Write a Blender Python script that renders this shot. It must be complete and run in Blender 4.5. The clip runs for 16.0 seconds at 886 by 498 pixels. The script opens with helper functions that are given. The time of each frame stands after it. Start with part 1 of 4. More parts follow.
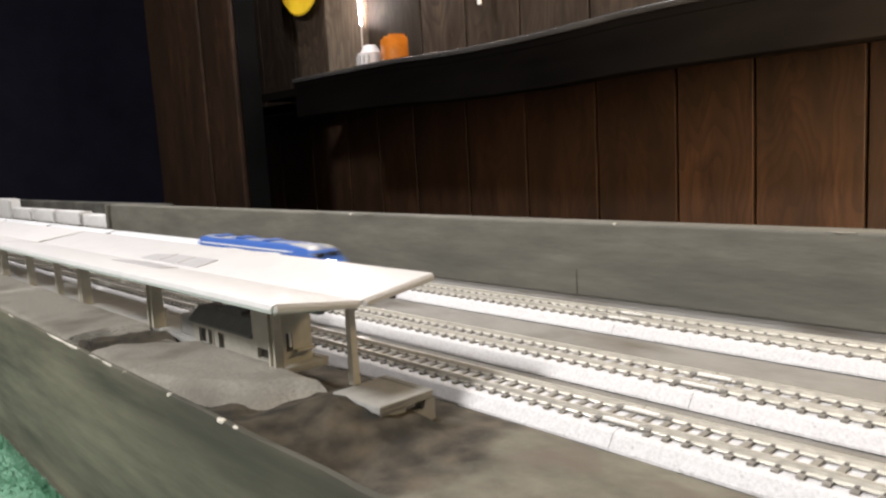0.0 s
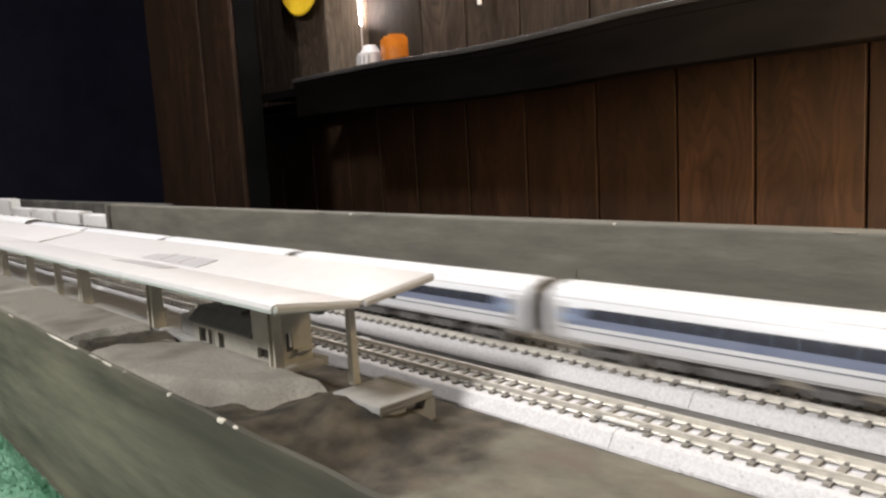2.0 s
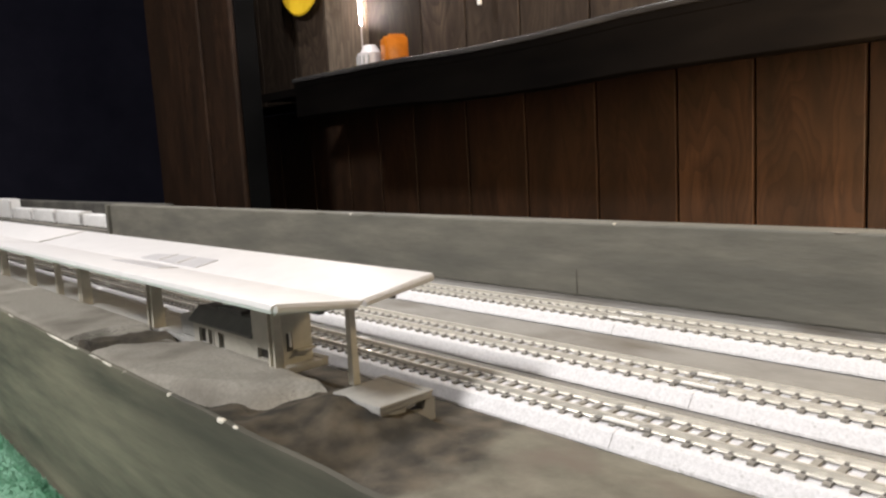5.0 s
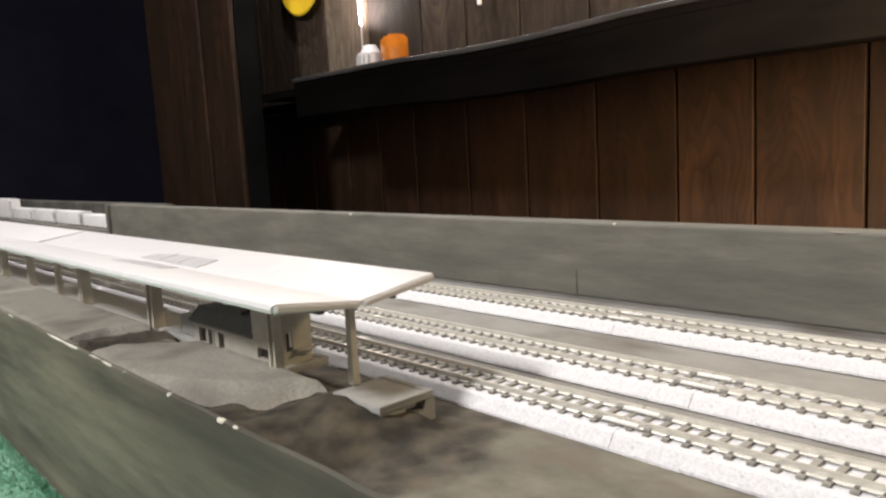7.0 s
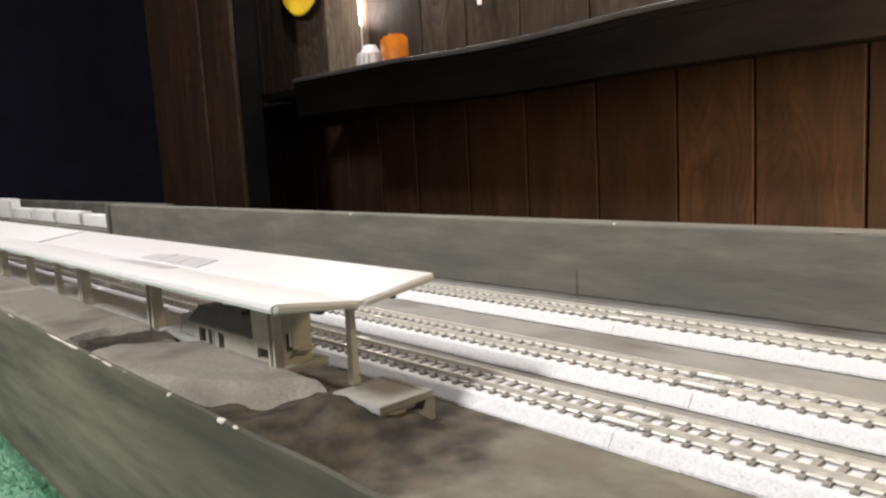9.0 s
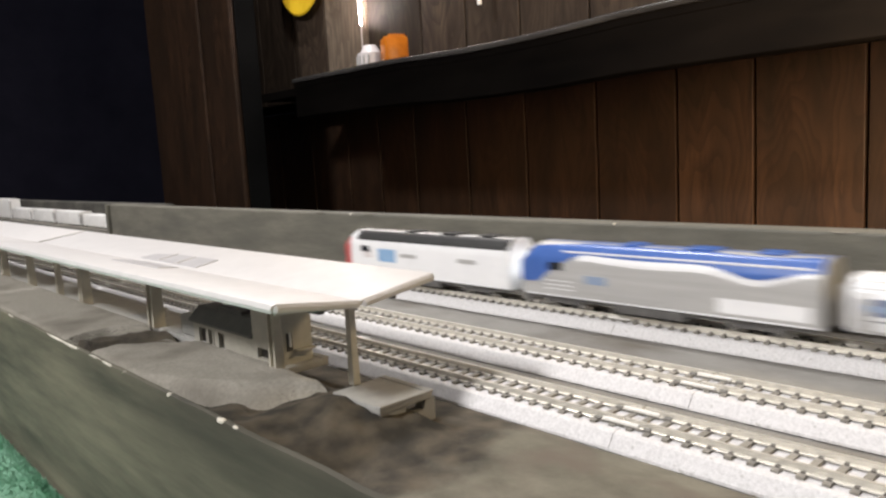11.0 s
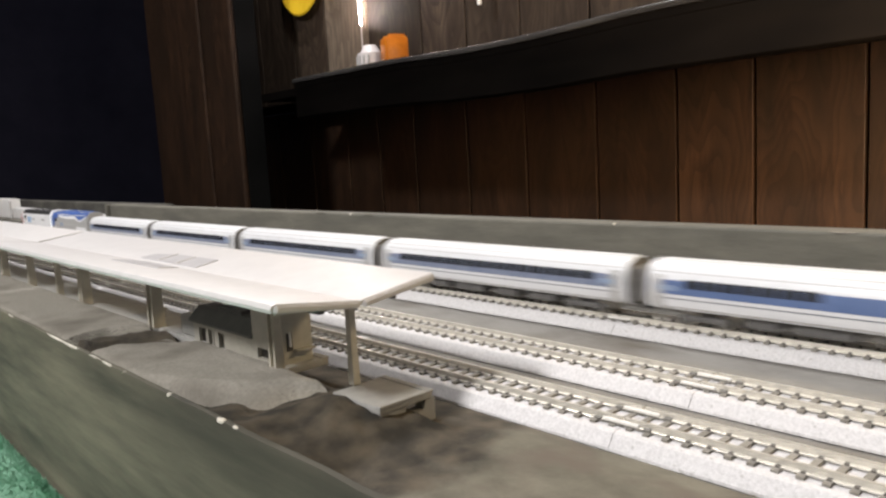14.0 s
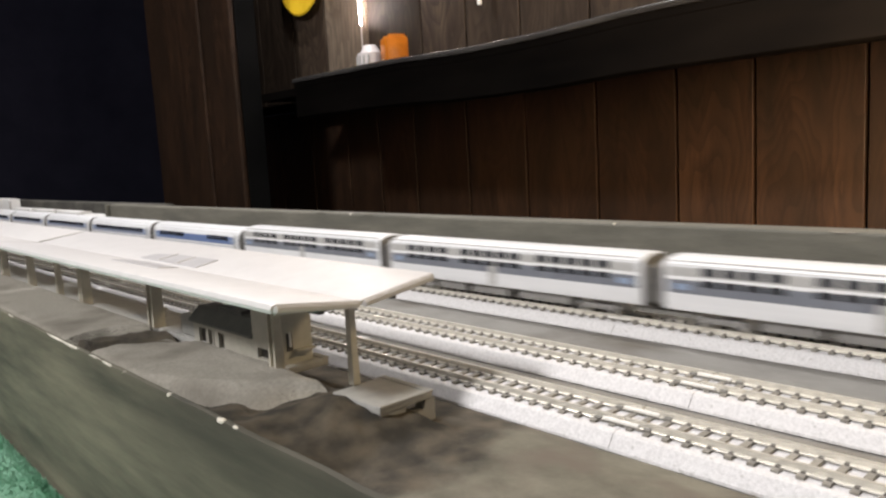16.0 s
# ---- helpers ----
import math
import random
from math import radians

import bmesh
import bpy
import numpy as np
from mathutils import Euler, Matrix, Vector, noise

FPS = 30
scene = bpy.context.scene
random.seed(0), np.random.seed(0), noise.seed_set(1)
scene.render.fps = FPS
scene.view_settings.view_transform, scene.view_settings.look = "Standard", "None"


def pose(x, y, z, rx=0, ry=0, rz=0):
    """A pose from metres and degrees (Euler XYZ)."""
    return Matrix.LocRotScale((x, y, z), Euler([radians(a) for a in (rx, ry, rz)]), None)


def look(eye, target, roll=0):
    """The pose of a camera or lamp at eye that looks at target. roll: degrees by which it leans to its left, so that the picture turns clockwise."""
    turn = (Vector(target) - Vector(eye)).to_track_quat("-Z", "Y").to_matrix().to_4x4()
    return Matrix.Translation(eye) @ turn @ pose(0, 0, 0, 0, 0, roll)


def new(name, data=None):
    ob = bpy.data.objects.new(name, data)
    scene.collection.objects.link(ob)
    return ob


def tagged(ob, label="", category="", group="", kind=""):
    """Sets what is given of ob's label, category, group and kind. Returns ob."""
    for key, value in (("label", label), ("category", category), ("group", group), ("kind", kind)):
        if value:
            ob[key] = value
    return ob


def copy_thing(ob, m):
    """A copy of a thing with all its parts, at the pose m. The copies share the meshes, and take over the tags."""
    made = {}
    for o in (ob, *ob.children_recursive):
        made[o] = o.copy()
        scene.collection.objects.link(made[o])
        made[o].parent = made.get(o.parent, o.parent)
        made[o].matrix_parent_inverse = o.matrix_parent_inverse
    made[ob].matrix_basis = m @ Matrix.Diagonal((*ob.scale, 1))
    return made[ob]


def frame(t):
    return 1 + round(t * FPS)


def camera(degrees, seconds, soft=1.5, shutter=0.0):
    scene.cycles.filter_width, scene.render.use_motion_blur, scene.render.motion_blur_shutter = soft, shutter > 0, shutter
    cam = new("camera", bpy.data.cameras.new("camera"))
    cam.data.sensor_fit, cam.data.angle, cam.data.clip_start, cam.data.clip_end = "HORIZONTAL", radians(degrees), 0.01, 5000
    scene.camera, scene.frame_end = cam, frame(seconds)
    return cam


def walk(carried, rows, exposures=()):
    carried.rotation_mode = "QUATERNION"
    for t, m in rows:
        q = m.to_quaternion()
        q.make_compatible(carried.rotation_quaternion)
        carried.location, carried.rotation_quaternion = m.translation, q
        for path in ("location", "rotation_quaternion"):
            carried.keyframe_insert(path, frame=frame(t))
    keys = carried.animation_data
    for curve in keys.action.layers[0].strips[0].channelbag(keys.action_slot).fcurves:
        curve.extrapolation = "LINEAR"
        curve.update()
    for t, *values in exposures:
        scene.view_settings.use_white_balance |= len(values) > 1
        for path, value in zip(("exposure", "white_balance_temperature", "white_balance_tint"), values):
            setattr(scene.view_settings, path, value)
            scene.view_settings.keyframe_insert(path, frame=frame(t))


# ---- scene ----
# ---- camera: it stands still beside the model railway ----
cam = camera(62.3, 16.0, soft=2.45, shutter=0.75)
YAW, PITCH, EYE = radians(42.5), radians(7.42), Vector((0.0, 0.0, 0.077))
AHEAD = Vector((math.sin(YAW) * math.cos(PITCH), math.cos(YAW) * math.cos(PITCH), -math.sin(PITCH)))
STAND = look(EYE, EYE + AHEAD, -3.25)
walk(cam, [(0.0, STAND), (16.0, STAND)],
     exposures=[(0.0, 0.12), (1.1, 0.14), (1.8, 0.03), (4.3, 0.03), (5.3, 0.12), (9.7, 0.12), (10.9, 0.02), (16.0, 0.0)])

# ---- light: lamps out of view in a closed room ----
world = bpy.data.worlds.new("room_dark")
world.use_nodes = True
world.node_tree.nodes["Background"].inputs[0].default_value = (0.9, 0.95, 1.0, 1)
world.node_tree.nodes["Background"].inputs[1].default_value = 0.09
scene.world = world


def lamp(name, eye, target, watts, size, colour, kind="AREA", cone=120):
    data = bpy.data.lights.new(name, kind)
    data.energy, data.color = watts, colour
    if kind == "AREA":
        data.shape, data.size = "DISK", size
    elif kind == "POINT":
        data.shadow_soft_size = size
    else:
        data.shadow_soft_size, data.spot_size, data.spot_blend = size, radians(cone), 0.6
    ob = new(name, data)
    ob.matrix_world = look(eye, target)
    return ob


lamp("ceiling_bulb", (0.56, 0.95, 1.50), (0.18, 0.30, 0), 20.0, 0.12, (1.0, 0.97, 0.965))
# Unseen source: broad light from the left, its fixture unknown.
lamp("broad_left_light", (-1.15, 0.38, 1.24), (0.15, 0.32, 0), 35.0, 0.28, (1.0, 0.97, 0.955))
# Added unseen spot, aimed to brighten the right end of the planks.
lamp("warm_wall_fill", (0.52, -0.12, 0.17), (1.05, 0.28, 0.10), 74.0, 0.08, (1.0, 0.72, 0.44), "SPOT", 82)
lamp("bare_side_bulb", (0.46, -0.15, 0.32), (0.22, 0.12, 0), 4.8, 0.04, (1.0, 0.77, 0.46), "POINT")


# ---- materials ----
def material(name, rough=0.6, metal=0.0, colours=((0.5, 0.5, 0.5), (0.6, 0.6, 0.6)), scale=200.0, detail=6.0,
             stretch=(1, 1, 1), bump=0.0, bump_scale=None, spots=None, spot_scale=40.0, spot_at=(0.5, 0.65),
             glow=None, coat=0.0, vary=0.0, clear=0.0, spec=0.5):
    """Noise between two colours, a second noise of stains on top, and a fine relief."""
    mat = bpy.data.materials.new(name)
    mat.use_nodes = True
    tree = mat.node_tree
    nodes, link = tree.nodes, tree.links.new
    shader = nodes["Principled BSDF"]
    shader.inputs["Roughness"].default_value = rough
    shader.inputs["Metallic"].default_value = metal
    shader.inputs["Coat Weight"].default_value = coat
    shader.inputs["Specular IOR Level"].default_value = spec
    shader.inputs["Transmission Weight"].default_value = clear
    where = nodes.new("ShaderNodeTexCoord")
    mapping = nodes.new("ShaderNodeMapping")
    mapping.inputs["Scale"].default_value = stretch
    link(where.outputs["Object"], mapping.inputs["Vector"])
    grain = nodes.new("ShaderNodeTexNoise")
    grain.inputs["Scale"].default_value, grain.inputs["Detail"].default_value = scale, detail
    grain.inputs["Roughness"].default_value = 0.65
    link(mapping.outputs[0], grain.inputs["Vector"])
    ramp = nodes.new("ShaderNodeValToRGB")
    ramp.color_ramp.elements[0].position, ramp.color_ramp.elements[1].position = 0.32, 0.68
    ramp.color_ramp.elements[0].color, ramp.color_ramp.elements[1].color = (*colours[0], 1), (*colours[1], 1)
    link(grain.outputs["Fac"], ramp.inputs[0])
    colour = ramp.outputs[0]
    if spots:
        stain = nodes.new("ShaderNodeTexNoise")
        stain.inputs["Scale"].default_value, stain.inputs["Detail"].default_value = spot_scale, 4
        link(mapping.outputs[0], stain.inputs["Vector"])
        edge = nodes.new("ShaderNodeMapRange")
        edge.inputs[1].default_value, edge.inputs[2].default_value = spot_at
        link(stain.outputs["Fac"], edge.inputs[0])
        mix = nodes.new("ShaderNodeMix")
        mix.data_type = "RGBA"
        link(edge.outputs[0], mix.inputs[0])
        link(colour, mix.inputs[6])
        mix.inputs[7].default_value = (*spots, 1)
        colour = mix.outputs[2]
    if vary:
        info = nodes.new("ShaderNodeObjectInfo")
        shift = nodes.new("ShaderNodeMapRange")
        shift.inputs[3].default_value, shift.inputs[4].default_value = 1 - vary, 1 + vary
        link(info.outputs["Random"], shift.inputs[0])
        tone = nodes.new("ShaderNodeHueSaturation")
        link(shift.outputs[0], tone.inputs["Value"])
        link(colour, tone.inputs["Color"])
        colour = tone.outputs[0]
    link(colour, shader.inputs["Base Color"])
    if bump:
        relief = nodes.new("ShaderNodeTexNoise")
        relief.inputs["Scale"].default_value = bump_scale or scale
        relief.inputs["Detail"].default_value = 5
        link(mapping.outputs[0], relief.inputs["Vector"])
        bumper = nodes.new("ShaderNodeBump")
        bumper.inputs["Distance"].default_value = bump
        bumper.inputs["Strength"].default_value = 0.8
        link(relief.outputs["Fac"], bumper.inputs["Height"])
        link(bumper.outputs[0], shader.inputs["Normal"])
    if glow:
        shader.inputs["Emission Color"].default_value = (*glow[0], 1)
        shader.inputs["Emission Strength"].default_value = glow[1]
    return mat


BOARD = material("grey_painted_board", 0.75, 0, ((0.105, 0.100, 0.082), (0.165, 0.156, 0.128)), 75, 10, (1, 0.30, 1.5), 0.0004, 260,
                 (0.085, 0.083, 0.070), 30, (0.46, 0.72))
# Darker and blotchier than the front board.
MOTTLED = material("dark_mottled_board", 0.8, 0, ((0.040, 0.039, 0.035), (0.150, 0.143, 0.125)), 26, 9, (1, 0.5, 0.8), 0.0004, 200,
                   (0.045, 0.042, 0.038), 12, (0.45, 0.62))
BASE = material("grey_layout_surface", 0.8, 0, ((0.19, 0.18, 0.165), (0.25, 0.24, 0.22)), 90, 8, (1, 0.5, 1), 0.0003, 500,
                (0.12, 0.105, 0.085), 30, (0.52, 0.70))
LIP = material("worn_brown_grey_board", 0.75, 0, ((0.038, 0.036, 0.025), (0.140, 0.128, 0.090)), 52, 12, (1.2, 0.16, 1.5), 0.0006, 160,
               (0.034, 0.031, 0.022), 15, (0.44, 0.66))
CHIP = material("bare_chipped_wood", 0.8, 0, ((0.45, 0.42, 0.35), (0.6, 0.57, 0.5)), 300)
PAVING = material("grey_textured_paving", 0.9, 0, ((0.220, 0.203, 0.174), (0.335, 0.312, 0.270)), 900, 6, (1, 1, 1), 0.0002, 1500,
                  (0.15, 0.135, 0.112), 38, (0.45, 0.72))
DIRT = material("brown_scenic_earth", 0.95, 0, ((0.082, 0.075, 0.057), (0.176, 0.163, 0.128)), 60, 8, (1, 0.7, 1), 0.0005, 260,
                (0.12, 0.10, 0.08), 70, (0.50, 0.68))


def darken_past_line(mat):
    """Mixes the pale earth into a darker, clodded brown past a blurred, ragged line in y."""
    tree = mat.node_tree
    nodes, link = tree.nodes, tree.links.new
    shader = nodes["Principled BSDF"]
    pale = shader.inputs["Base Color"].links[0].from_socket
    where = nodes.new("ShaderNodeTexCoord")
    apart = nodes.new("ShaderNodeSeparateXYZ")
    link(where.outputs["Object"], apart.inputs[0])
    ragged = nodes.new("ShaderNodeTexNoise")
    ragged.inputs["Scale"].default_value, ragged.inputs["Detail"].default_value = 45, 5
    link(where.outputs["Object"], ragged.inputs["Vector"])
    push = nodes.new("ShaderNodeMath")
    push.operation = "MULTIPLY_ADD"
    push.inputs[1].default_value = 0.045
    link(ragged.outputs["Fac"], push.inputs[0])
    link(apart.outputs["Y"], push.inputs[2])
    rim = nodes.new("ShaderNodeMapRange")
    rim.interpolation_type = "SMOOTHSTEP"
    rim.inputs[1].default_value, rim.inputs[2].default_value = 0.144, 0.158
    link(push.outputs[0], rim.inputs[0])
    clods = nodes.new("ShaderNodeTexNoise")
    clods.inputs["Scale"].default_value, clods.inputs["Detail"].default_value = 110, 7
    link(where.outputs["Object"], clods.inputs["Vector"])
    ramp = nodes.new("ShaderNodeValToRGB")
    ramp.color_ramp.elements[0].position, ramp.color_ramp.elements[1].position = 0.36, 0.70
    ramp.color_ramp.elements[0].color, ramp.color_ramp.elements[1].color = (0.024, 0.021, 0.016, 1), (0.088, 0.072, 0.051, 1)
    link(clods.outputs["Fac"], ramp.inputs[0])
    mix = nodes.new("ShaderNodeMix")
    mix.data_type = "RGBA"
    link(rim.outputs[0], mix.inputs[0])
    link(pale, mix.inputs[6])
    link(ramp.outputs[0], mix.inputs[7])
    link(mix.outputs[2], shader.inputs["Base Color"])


darken_past_line(DIRT)
CRUMB = material("dark_soil_crumbs", 0.95, 0, ((0.035, 0.030, 0.024), (0.115, 0.098, 0.076)), 160)
TURF = material("green_turf", 0.95, 0, ((0.18, 0.38, 0.26), (0.28, 0.52, 0.37)), 600, 6, (1, 1, 1), 0.001, 900,
                (0.13, 0.32, 0.20), 60, (0.5, 0.7))
BALLAST = material("pale_ballast", 0.85, 0, ((0.52, 0.51, 0.515), (0.70, 0.685, 0.69)), 1100, 8, (1, 1, 1), 0.00022, 2200,
                   (0.44, 0.43, 0.425), 520, (0.64, 0.72))
RAIL = material("nickel_rail", 0.33, 0.55, ((0.66, 0.635, 0.575), (0.80, 0.77, 0.70)), 300)
FISHPLATE = material("bright_fishplate", 0.4, 0.2, ((0.72, 0.70, 0.66), (0.82, 0.80, 0.76)), 300)
TIE = material("grey_brown_tie", 0.6, 0, ((0.19, 0.178, 0.155), (0.27, 0.252, 0.222)), 600, vary=0.2)
CHAIR = material("brown_rail_chair", 0.7, 0, ((0.13, 0.12, 0.105), (0.18, 0.165, 0.145)), 600)
JOINER = material("grey_rail_joiner", 0.55, 0, ((0.17, 0.16, 0.14), (0.22, 0.21, 0.19)), 500)
ROOF_WHITE = material("white_plastic_canopy", 0.42, 0, ((0.585, 0.568, 0.566), (0.635, 0.618, 0.616)), 120, 6, (1, 1, 1), 0.00003, 900)
ROOF_GREY = material("pale_grey_skylight", 0.4, 0, ((0.42, 0.41, 0.42), (0.48, 0.47, 0.48)), 200)
PLASTIC = material("grey_platform_plastic", 0.6, 0, ((0.30, 0.297, 0.282), (0.37, 0.362, 0.342)), 200, 6, (1, 1, 1), 0.00004, 900)
POST = material("beige_canopy_post", 0.5, 0, ((0.46, 0.43, 0.36), (0.54, 0.505, 0.425)), 300)
KIOSK = material("beige_kiosk_plastic", 0.6, 0, ((0.37, 0.352, 0.300), (0.45, 0.428, 0.37)), 200)
SHELTER_ROOF = material("dark_grey_shelter_roof", 0.5, 0, ((0.10, 0.10, 0.10), (0.14, 0.14, 0.135)), 200)
OPENING = material("dark_opening", 0.5, 0, ((0.03, 0.028, 0.024), (0.05, 0.045, 0.04)), 200)


def figured(mat, scale, dark):
    """Arched growth rings over the straight grain, and a few knots, different on each board."""
    tree = mat.node_tree
    nodes, link = tree.nodes, tree.links.new
    shader = nodes["Principled BSDF"]
    plain = shader.inputs["Base Color"].links[0].from_socket
    where = nodes.new("ShaderNodeTexCoord")
    info = nodes.new("ShaderNodeObjectInfo")
    apart = nodes.new("ShaderNodeVectorMath")
    apart.operation = "SCALE"
    apart.inputs[0].default_value = (3.0, 7.0, 5.0)
    link(info.outputs["Random"], apart.inputs["Scale"])
    moved = nodes.new("ShaderNodeVectorMath")
    link(where.outputs["Object"], moved.inputs[0])
    link(apart.outputs[0], moved.inputs[1])
    mapping = nodes.new("ShaderNodeMapping")
    mapping.inputs["Scale"].default_value = (1.0, 1.0, 0.28)
    link(moved.outputs[0], mapping.inputs["Vector"])
    field = nodes.new("ShaderNodeTexNoise")
    field.inputs["Scale"].default_value, field.inputs["Detail"].default_value = 7.0, 2.5
    link(mapping.outputs[0], field.inputs["Vector"])
    many = nodes.new("ShaderNodeMath")
    many.operation = "MULTIPLY"
    many.inputs[1].default_value = scale
    link(field.outputs["Fac"], many.inputs[0])
    ring = nodes.new("ShaderNodeMath")
    ring.operation = "FRACT"
    link(many.outputs[0], ring.inputs[0])
    soft = nodes.new("ShaderNodeMapRange")
    soft.inputs[1].default_value, soft.inputs[2].default_value = 0.35, 1.0
    soft.inputs[4].default_value = 0.62
    link(ring.outputs[0], soft.inputs[0])
    mix = nodes.new("ShaderNodeMix")
    mix.data_type = "RGBA"
    link(soft.outputs[0], mix.inputs[0])
    link(plain, mix.inputs[6])
    mix.inputs[7].default_value = (*dark, 1)
    link(mix.outputs[2], shader.inputs["Base Color"])


TIMBER = material("brown_panel_wood", 0.5, 0, ((0.016, 0.0088, 0.0055), (0.050, 0.026, 0.0145)), 12, 9, (1, 5, 0.9), 0.0006, 60,
                  (0.014, 0.009, 0.006), 6, (0.45, 0.75), vary=0.28, spec=0.2)
figured(TIMBER, 30.0, (0.013, 0.0075, 0.005))
PALE_TIMBER = material("weathered_panel_wood", 0.55, 0, ((0.020, 0.014, 0.010), (0.070, 0.050, 0.035)), 12, 9, (1, 5, 0.9), 0.0006, 60,
                       (0.03, 0.02, 0.014), 8, (0.45, 0.75), vary=0.3, spec=0.25)
figured(PALE_TIMBER, 28.0, (0.017, 0.011, 0.008))
# Paler copy of the panel wood; the tube's glow is in its colour.
LIT_TIMBER = material("lamplit_panel_wood", 0.6, 0, ((0.10, 0.076, 0.055), (0.24, 0.19, 0.145)), 12, 9, (1, 5, 0.9), 0.0006, 60,
                       (0.09, 0.066, 0.048), 8, (0.45, 0.75), spec=0.25)
figured(LIT_TIMBER, 24.0, (0.085, 0.062, 0.045))
SHELF = material("near_black_shelf", 0.55, 0, ((0.0014, 0.0011, 0.0010), (0.0034, 0.0027, 0.0023)), 30, 6, (1, 0.3, 1), 0.0002, 200, spec=0.04)
NOSE = material("worn_glossy_edge", 0.24, 0.0, ((0.012, 0.011, 0.011), (0.050, 0.047, 0.045)), 40, 6, (1, 0.15, 1), 0.0002, 300, spec=0.7)
# Near-black colour stands in for the lack of light at the room's end.
DARK = material("unlit_room_black", 0.9, 0, ((0.020, 0.020, 0.034), (0.032, 0.032, 0.052)), 4, spec=0.05)
# Near-black puts the shade of seams and recess into the backing's colour.
PANEL_BLACK = material("shade_black_backing", 0.9, 0, ((0.003, 0.003, 0.003), (0.006, 0.006, 0.006)), 9, spec=0.05)
# Unseen ceiling and walls, kept pale so they bounce fill light.
CEILING = material("pale_room_shell", 0.9, 0, ((0.52, 0.51, 0.50), (0.60, 0.59, 0.58)), 6)
FLOOR = material("dark_room_floor", 0.8, 0, ((0.03, 0.027, 0.025), (0.05, 0.045, 0.04)), 8)
BODY = material("silver_car_body", 0.36, 0.0, ((0.68, 0.685, 0.705), (0.75, 0.755, 0.775)), 250, 4, (1, 0.05, 1))
BODY_GREY = material("grey_car_side", 0.45, 0.15, ((0.42, 0.415, 0.41), (0.50, 0.495, 0.49)), 250, 4, (1, 0.05, 1))
CAR_ROOF = material("pale_car_roof", 0.42, 0.05, ((0.74, 0.74, 0.75), (0.80, 0.80, 0.80)), 250, 4, (1, 0.2, 1))
BAND = material("blue_window_band", 0.4, 0, ((0.15, 0.18, 0.27), (0.22, 0.25, 0.34)), 150)
BLUE = material("bright_blue_livery", 0.35, 0, ((0.045, 0.11, 0.36), (0.06, 0.14, 0.43)), 150)
SKY_BLUE = material("light_blue_panel", 0.4, 0, ((0.22, 0.38, 0.60), (0.27, 0.43, 0.65)), 150)
EMBLEM = material("muted_blue_emblem", 0.4, 0, ((0.22, 0.29, 0.42), (0.28, 0.35, 0.48)), 150)
CAFE = material("mid_blue_band", 0.4, 0, ((0.085, 0.135, 0.28), (0.12, 0.175, 0.34)), 150)
RED = material("red_livery", 0.4, 0, ((0.42, 0.05, 0.05), (0.52, 0.07, 0.07)), 150)
WHITE = material("white_livery", 0.4, 0, ((0.78, 0.78, 0.80), (0.84, 0.84, 0.85)), 150)
BAND_GREY = material("slate_blue_band", 0.4, 0, ((0.14, 0.15, 0.18), (0.19, 0.205, 0.24)), 150)
GLASS = material("dark_window_glass", 0.12, 0, ((0.02, 0.022, 0.028), (0.035, 0.038, 0.045)), 100)
UNDER = material("dark_underframe", 0.65, 0, ((0.075, 0.073, 0.072), (0.125, 0.12, 0.115)), 300)
UNDER_GREY = material("grey_underframe", 0.6, 0, ((0.17, 0.165, 0.16), (0.25, 0.24, 0.23)), 300)
BLACK = material("black_roof", 0.5, 0, ((0.02, 0.02, 0.02), (0.04, 0.04, 0.04)), 300)
LIGHT_ON = material("lit_headlight", 0.3, 0, ((0.9, 0.9, 0.9), (1, 1, 1)), 50, glow=((0.9, 0.95, 1.0), 14))
FREIGHT = material("white_freight_car", 0.5, 0, ((0.74, 0.73, 0.72), (0.82, 0.81, 0.80)), 120, 6, (1, 1, 1), 0.00005, 500,
                   (0.5, 0.49, 0.46), 40, (0.6, 0.8))
ORANGE = material("orange_toy_plastic", 0.35, 0, ((0.52, 0.14, 0.008), (0.70, 0.21, 0.015)), 60)
YELLOW = material("yellow_plastic", 0.35, 0, ((0.75, 0.48, 0.02), (0.85, 0.56, 0.04)), 60)
JAR = material("milky_jar_plastic", 0.25, 0, ((0.62, 0.58, 0.58), (0.75, 0.70, 0.70)), 60)
TUBE = material("lit_tube", 0.3, 0, ((0.9, 0.85, 0.8), (1, 0.95, 0.9)), 20, glow=((1.0, 0.86, 0.80), 130.0))


# ---- mesh helpers ----
def finish(name, bm, mat, smooth=False):
    bmesh.ops.recalc_face_normals(bm, faces=bm.faces)
    mesh = bpy.data.meshes.new(name)
    bm.to_mesh(mesh)
    bm.free()
    mesh.materials.append(mat)
    if smooth:
        mesh.shade_smooth()
        mesh.set_sharp_from_angle(angle=radians(35))
    return mesh


def part(name, bm, mat, parent, label="", smooth=False):
    ob = new(name, finish(name, bm, mat, smooth))
    ob.parent = parent
    return tagged(ob, label)


def thing(name, m=None, label="", category="", group="", kind=""):
    ob = new(name)
    ob.empty_display_size = 0.02
    if m is not None:
        ob.matrix_world = m
    return tagged(ob, label, category, group, kind)


def solid(name, bm, mat, label="", category="", group="", kind="", smooth=False):
    return tagged(new(name, finish(name, bm, mat, smooth)), label, category, group, kind)


